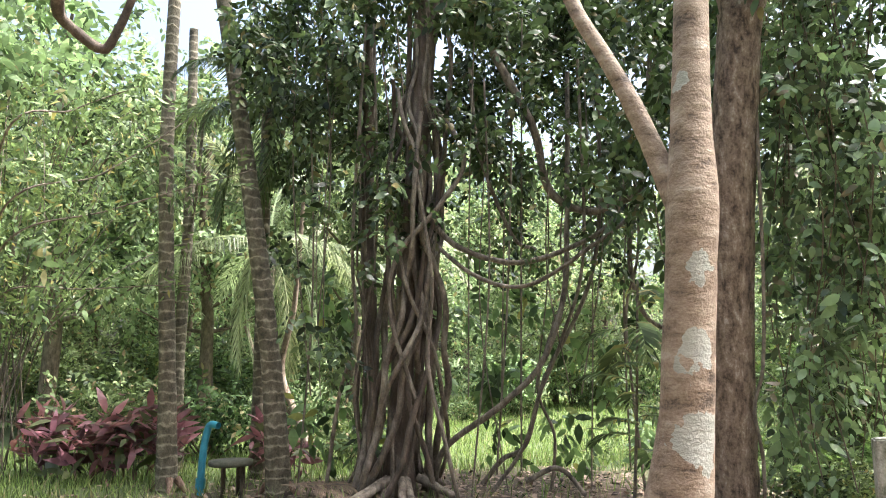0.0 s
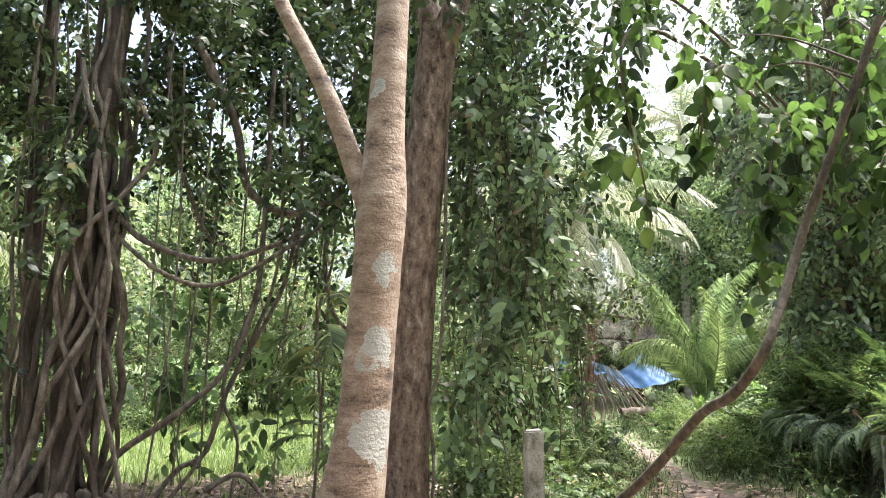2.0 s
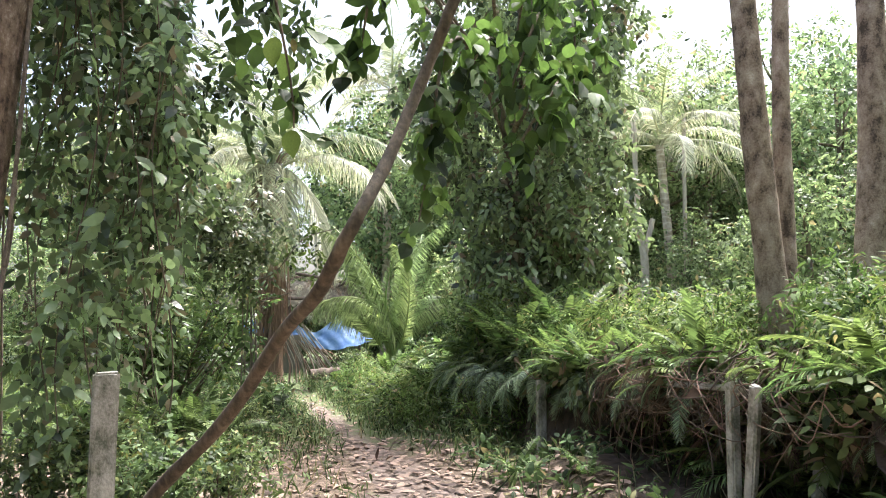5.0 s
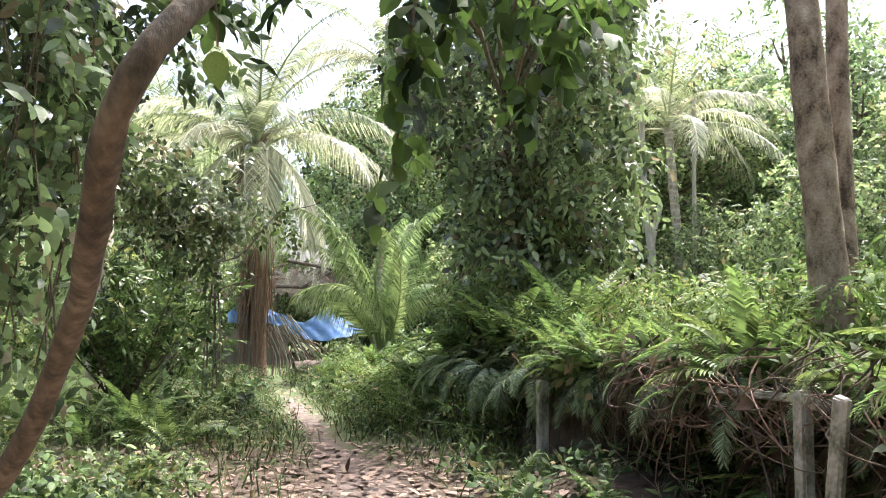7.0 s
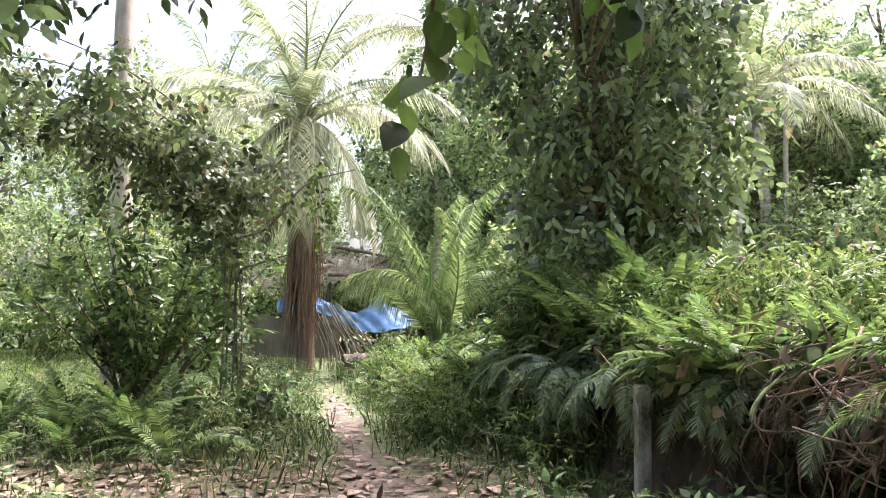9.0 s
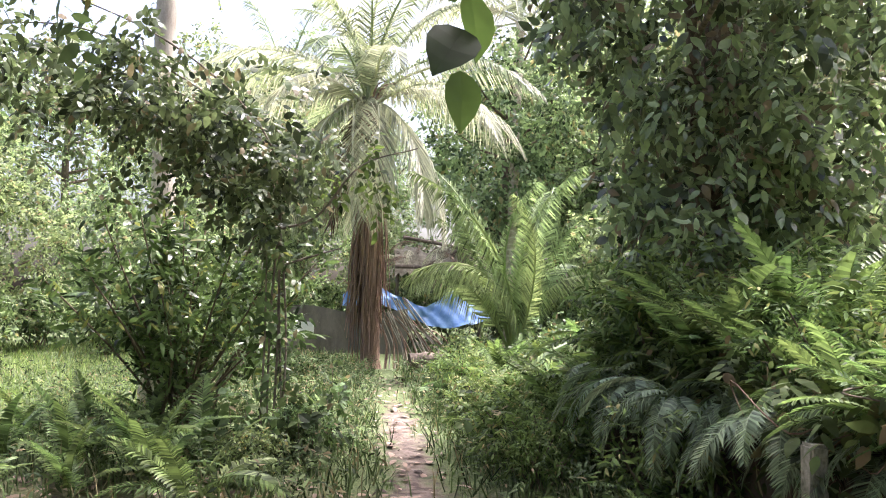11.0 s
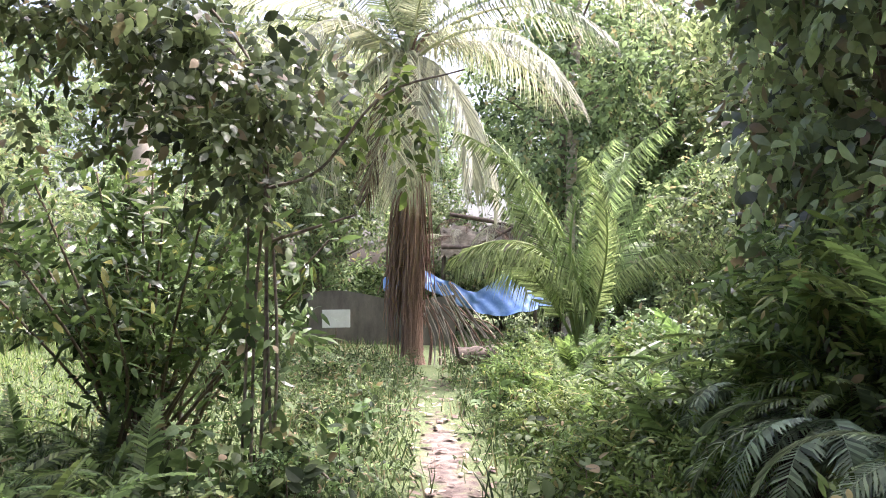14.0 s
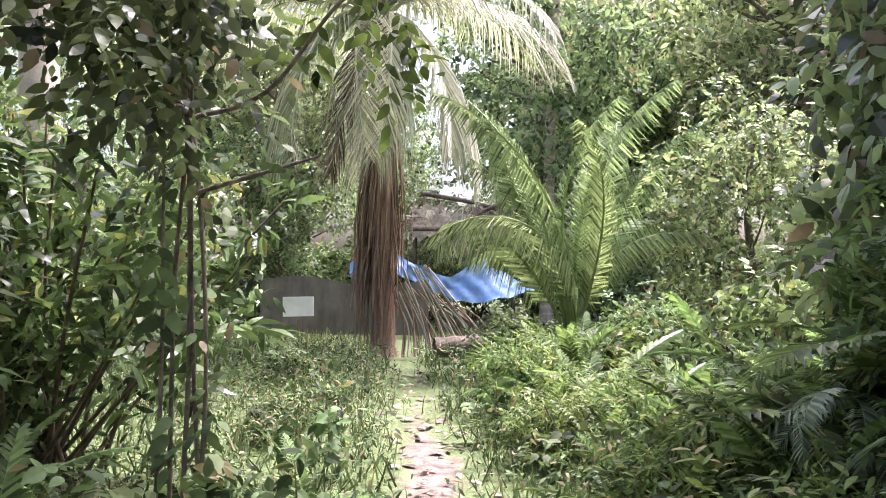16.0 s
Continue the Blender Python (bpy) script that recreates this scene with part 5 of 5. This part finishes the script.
for x, y, s in ((-12.0, 8.6, 1.0), (-11.4, 8.9, 1.1), (-11.0, 9.2, 0.9), (-10.6, 9.4, 1.0), (-12.5, 9.0, 1.0), (-9.4, 10.2, 0.9)):
    cordyline((x, y, 0), s)
trunk_tree("small_tree", "small bare-stemmed tree with forked pinkish trunk", [(0.9, 0, -0.1), (0.45, 0, 0.7), (0.1, 0, 1.5), (0.35, 0, 2.6), (0.5, 0, 4.5)], [0.08, 0.06, 0.05, 0.03], M_TWINBARK, (-10.4, 11.5, 0), 10, 0.03, [([(0.6, 0, 0.5), (-0.2, 0, 1.3), (-0.7, 0, 2.2)], 0.03)])
trunk_tree("slim_trunk", "slim mossy trunk beside the palms", [(0, 0, -0.1), (-0.05, 0, 1.5), (0.05, 0, 4), (0, 0, 7)], [0.11, 0.09, 0.07], M_PALMBARK, (-11.2, 10.2, 0), 16, 0.02, [([(0.0, 0, 3.4), (0.3, -0.1, 4.2), (0.5, -0.2, 5.4)], [0.04, 0.02])])
trunk_tree("slim_trunk", "slim dark trunk wrapped by climbers", [(0, 0, -0.1), (0.02, 0, 1.5), (-0.05, 0, 4), (0, 0, 7)], [0.12, 0.1, 0.08], M_VINEBARK, (-7.75, 10.2, 0), 16, 0.03, [([(0.1, -0.1, 0), (-0.12, -0.1, 1.2), (0.12, -0.08, 2.4), (-0.14, -0.05, 3.6), (0.1, 0, 5.5)], 0.022), ([(-0.12, 0, 0), (0.12, -0.12, 1.6), (-0.14, -0.1, 3.0), (0.1, -0.1, 4.6)], 0.016)])
palm((-11.2, 12.0, 0), 3.6, 0.13, (0.2, 0), "fan of palm fronds behind the ringed trunks", [(F_GREEN, "flat", 6, 0, 0), (F_GREEN, "hang", 5, 30, 0), (F_GREEN, "up", 4, 10, 0)], M_PALMBARK, 0.75)

# feathery bamboo spray
bamboo = thing("bamboo_clump", (-13.2, 8.5, 0), "feathery bamboo with thin arching canes", "bamboo")
bs = Soup()
for k in range(34):
    a, tilt = rs.uniform(-0.9, 1.3), rs.uniform(0.1, 1.0)
    c = curve_points([(rs.gauss(0, 0.3), rs.gauss(0, 0.3), -0.05), (tilt * 1.0 * math.cos(a), tilt * math.sin(a), 2.4), (tilt * 2.8 * math.cos(a), tilt * 2.8 * math.sin(a), rs.uniform(3.2, 5.5)), (tilt * 4.6 * math.cos(a), tilt * 4.6 * math.sin(a), rs.uniform(2.6, 5.5))], 40)
    part("cane", Soup().add(*tube(c, [0.012, 0.008, 0.003], 5)).mesh("cane", M_LIANA), bamboo)
    spray(bs, c[12:], 7, 0.2, 0.1, NARROW, -0.3, 0.3)
BB = np.array([-13.2, 8.5, 0])
CANES = [[(-13.0, 8.4, 1.2), (-10.0, 6.5, 2.8), (-9.3, 7.35, 3.35), (-8.2, 8.4, 3.9)], [(-13.0, 8.3, 2.0), (-9.6, 6.2, 3.85), (-9.2, 6.7, 4.3), (-8.7, 7.1, 4.6)],
         [(-13.1, 8.3, 1.5), (-9.7, 6.3, 3.15), (-9.1, 7.0, 3.65), (-8.45, 7.55, 4.3)], [(-13.2, 8.6, 1.6), (-11.0, 7.2, 2.45), (-10.5, 8.0, 2.55), (-9.7, 8.9, 2.65)]]
BOUGH = [(-8.8, 5.8, 5.27), (-8.7, 6.15, 4.98), (-8.58, 6.5, 4.78), (-8.44, 6.57, 4.93), (-8.16, 6.58, 5.41)]
for c in CANES:
    pts = curve_points(np.array(c) - BB, 34)
    part("cane", Soup().add(*tube(pts, [0.016, 0.006], 5)).mesh("cane", M_LIANA), bamboo)
    spray(bs, pts[4:], 14, 0.17, 0.09, NARROW, -0.5, 0.3)
part("foliage", bs.mesh("foliage", M_BUSH, False), bamboo)
palm((-9.8, 10.4, 0), 5.4, 0.1, (0.2, -0.2), "palm with dark drooping fronds between the ringed trunks", [(F_DARK, "flat", 6, 0, 0), (F_DARK, "hang", 5, 30, 0), (F_DARK, "arch", 4, 10, 0)], M_PALMBARK, 0.62)
bough_tree = thing("bare_bough_tree", (-13.4, 5.6, 0), "dead tree with one crooked bare bough", "tree")
BT = np.array([-13.4, 5.6, 0])
part("trunk", Soup().add(*tube(curve_points([(0, 0, -0.1), (0.1, 0, 3), (0.5, 0.2, 6.5)], 20), [0.16, 0.12, 0.09], 10, 0.03)).mesh("trunk", M_DARKBARK), bough_tree)
part("limb", Soup().add(*tube(curve_points(np.vstack([[(0.45, 0.2, 6.2)], np.array(BOUGH) - BT]), 30), [0.07, 0.06, 0.05, 0.04], 8, 0.05)).mesh("limb", M_VINEBARK), bough_tree)

# ---- ground cover ----
def scatter(n, x0, x1, y0, y1, keep):
    x, y = rng.uniform(x0, x1, n), rng.uniform(y0, y1, n)
    k = rng.uniform(0, 1, n) < keep(x, y)
    x, y = x[k], y[k]
    return np.stack([x, y, ground_z(x, y)], 1)


def path_gap(x, y):
    w = np.interp(y, [8.5, 13], [0.5, 0.14]) + 0.12 * np.sin(y * 2.3) * np.sin(x * 5)
    return np.clip((np.abs(x - 0.3) - w) / 0.35, 0, 1)


def clearing(x, y):
    return np.clip(3.4 - 3.1 * (((x + 3) / 8.0) ** 2 + ((y - 5) / 8.4) ** 2) + 0.5 * np.sin(x * 2.1) * np.sin(y * 1.7), 0, 1)


p = scatter(120000, -16, 6, 6.5, 30, lambda x, y: path_gap(x, y) * (1 - 0.84 * clearing(x, y)) * np.clip(1.3 - 0.03 * y, 0.3, 1))
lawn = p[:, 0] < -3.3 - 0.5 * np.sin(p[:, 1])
g, g2 = Soup(), Soup()
# blades left of the trees take the grass colour brightened as if sunlit
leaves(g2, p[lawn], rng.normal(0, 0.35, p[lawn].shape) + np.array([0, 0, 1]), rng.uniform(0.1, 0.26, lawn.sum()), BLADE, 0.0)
solo("lawn", g2.mesh("lawn", M_LAWN_SUNLIT, False), (0, 0, 0), "yellow-green grass beyond the trees with sunlight put into its colour", "grass", kind="stuff")
p = p[~lawn]
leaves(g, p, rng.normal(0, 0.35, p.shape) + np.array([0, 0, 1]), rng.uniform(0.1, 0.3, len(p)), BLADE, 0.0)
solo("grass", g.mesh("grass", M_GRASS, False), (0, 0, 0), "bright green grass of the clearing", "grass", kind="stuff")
p = scatter(15000, -6, 5, 7.5, 24, lambda x, y: path_gap(x, y) * (1 - 0.8 * clearing(x, y)) * np.clip(1.6 - np.abs(x + 0.3) * 0.25, 0.2, 1))
p[:, 2] += rng.uniform(0.03, 0.3, len(p))
w = Soup()
spray(w, p, 5, 0.05, 0.06, NARROW, 0.5, 0.6)
solo("weeds", w.mesh("weeds", M_WEED, False), (0, 0, 0), "low green weeds along the path", "weeds", kind="stuff")
p = scatter(62000, -14, 3, -2.5, 22, lambda x, y: np.clip(clearing(x, y) + (1 - path_gap(x, y)) * 0.35, 0, 1) * (x < 1.7))
p[:, 2] += rng.uniform(0.005, 0.03, len(p))
w = Soup()
leaves(w, p, rng.normal(0, 1, p.shape) * np.array([1, 1, 0.2]), rng.uniform(0.05, 0.14, len(p)), OVAL, 0.8)
solo("leaf_litter", w.mesh("leaf_litter", M_LITTER, False), (0, 0, 0), "dry brown fallen leaves on the ground", "leaves", kind="stuff")

# fallen fronds, husks and thatch litter
fallen = thing("fallen_frond", (-8.2, 9.0, 0.06), "dry brown palm frond lying under the palm", "frond")
for a, s in ((-70, 0.55), (-95, 0.45), (-50, 0.5)):
    part("blade", F_DRY["flat"], fallen, "", pose(0, 0, 0.12, 0, 0, a) @ Matrix.Scale(s, 4) @ Matrix.Diagonal((1, 1, 0.2, 1)))
for k in range(22):
    part("dry_frond", (F_DRY if k % 3 else F_HAZE)["flat"], roof, "", pose(-1.1 + 0.13 * k, rs.uniform(-0.6, 0.3), rs.uniform(2.4, 3.6) - 0.03 * k, 0, 0, rs.uniform(110, 250)) @ Matrix.Scale(rs.uniform(0.25, 0.5), 4))


def husk(at, s):
    bm = bmesh.new()
    bmesh.ops.create_icosphere(bm, subdivisions=3, radius=1)
    for v in bm.verts:
        q = v.co.copy()
        v.co = Vector((q.x * 1.25, q.y * 0.95, q.z * 0.9)) * (1 + 0.12 * noise.noise(q * 2.2 + Vector(at)))
        if q.x > 0.75:
            v.co.x -= (q.x - 0.75) * 0.6
    bmesh.ops.scale(bm, vec=(s, s, s), verts=bm.verts)
    me = bpy.data.meshes.new("coconut_husk")
    bm.to_mesh(me)
    bm.free()
    me.materials.append(M_FIBRE)
    solo("coconut_husk", me, at, "dry brown coconut husk lying in the grass", "husk", "husks", turn=at[0] * 200)


husk((-1.32, 14.35, 0.05), 0.1)
husk((-1.7, 14.2, 0.04), 0.075)

# weeds rooted along the bank's edge
n = 420
ey = rng.uniform(5.4, 13.0, n)
ex = 2.0 + 0.1 * np.sin(ey * 1.7) + rng.uniform(0.0, 0.5, n) ** 1.3
ep = np.stack([ex, ey, 0.9 + rng.uniform(-0.2, 0.22, n)], 1)
w = Soup()
spray(w, ep, 7, 0.07, 0.09, OVAL, -0.4, 0.5)
solo("bank_weeds", w.mesh("bank_weeds", M_WEED, False), (0, 0, 0), "small leafy weeds along the bank's edge", "weeds", kind="stuff")


def seedling(at, n, s):
    t = thing("palm_seedling", at, "low palm seedling with fanned dark leaves", "plant", "seedlings")
    for k in range(n):
        part("leaf", F_DARK["arch"], t, "", pose(0, 0, 0, 0, 0, 360 / n * k + rs.uniform(-20, 20)) @ pose(0, 0, 0, rs.uniform(5, 30), 0, 0) @ Matrix.Scale(s * rs.uniform(0.8, 1.1), 4))


seedling((-2.25, 6.85, 0), 8, 0.2)
seedling((-2.6, 7.2, 0), 7, 0.18)
seedling((-1.35, 10.2, 0), 6, 0.16)

# broad-leaved herbs on the verge
for x, y in ((-0.7, 13.7), (-0.95, 14.1), (-0.5, 14.6), (-1.3, 13.9), (0.95, 13.6), (1.1, 15.2), (0.9, 17.3), (-0.45, 16.2), (-0.6, 18.2), (-1.05, 14.0), (-0.8, 13.85), (-1.15, 13.8), (-0.9, 14.3), (-0.6, 13.9)):
    hb = Soup()
    z = float(ground_z(x, y))
    c = np.array([x, y, z + 0.28]) + rng.normal(0, 1, (12, 3)) * (0.13, 0.13, 0.15)
    spray(hb, c, 5, 0.05, 0.085, BROAD, -0.3, 0.6)
    herb = thing("herb", (x, y, z), "broad-leaved green herb on the grassy verge", "herb", "verge herbs")
    part("stem", Soup().add(*tube(curve_points([(0, 0, -0.04), (0.02, 0.01, 0.2), (0.0, 0.03, 0.5)], 8), [0.008, 0.003], 5)).mesh("stem", M_TWIG), herb)
    part("foliage", hb.mesh("foliage", M_WEED, False), herb, "", Matrix.Translation((-x, -y, -z)))

# weeds and small ferns on the slope below the bank
n = 210
fx, fy = rng.uniform(0.95, 2.1, n), rng.uniform(5.2, 10.8, n)
open_slope = (fx < 1.55) | (np.abs(fy - 7.8) > 1.1)
fx, fy, n = fx[open_slope], fy[open_slope], int(open_slope.sum())
fp = np.stack([fx, fy, ground_z(fx, fy) + rng.uniform(0.02, 0.16, n)], 1)
w = Soup()
spray(w, fp, 5, 0.06, 0.085, OVAL, 0.0, 0.6)
solo("slope_weeds", w.mesh("slope_weeds", M_WEED, False), (0, 0, 0), "low weeds on the slope below the bank", "weeds", kind="stuff")
for k in range(22):
    x, y = rs.uniform(1.15, 1.9), rs.uniform(5.4, 11.6)
    if x > 1.4 and 6.9 < y < 8.6:
        continue
    fern((x, y, float(ground_z(x, y))), FERN if k % 3 else FERN_P, 6, rs.uniform(0.22, 0.38), "small fern at the foot of the bank")
for x, y, s in ((2.1, 11.2, 0.6), (2.3, 9.8, 0.45), (1.95, 12.2, 0.65), (2.0, 13.1, 0.75), (2.1, 14.3, 0.6)):
    fern((x, y, 0.85), FERN_P, 6, s, "large pale fern drooping over the bank", 1, 40, 200)
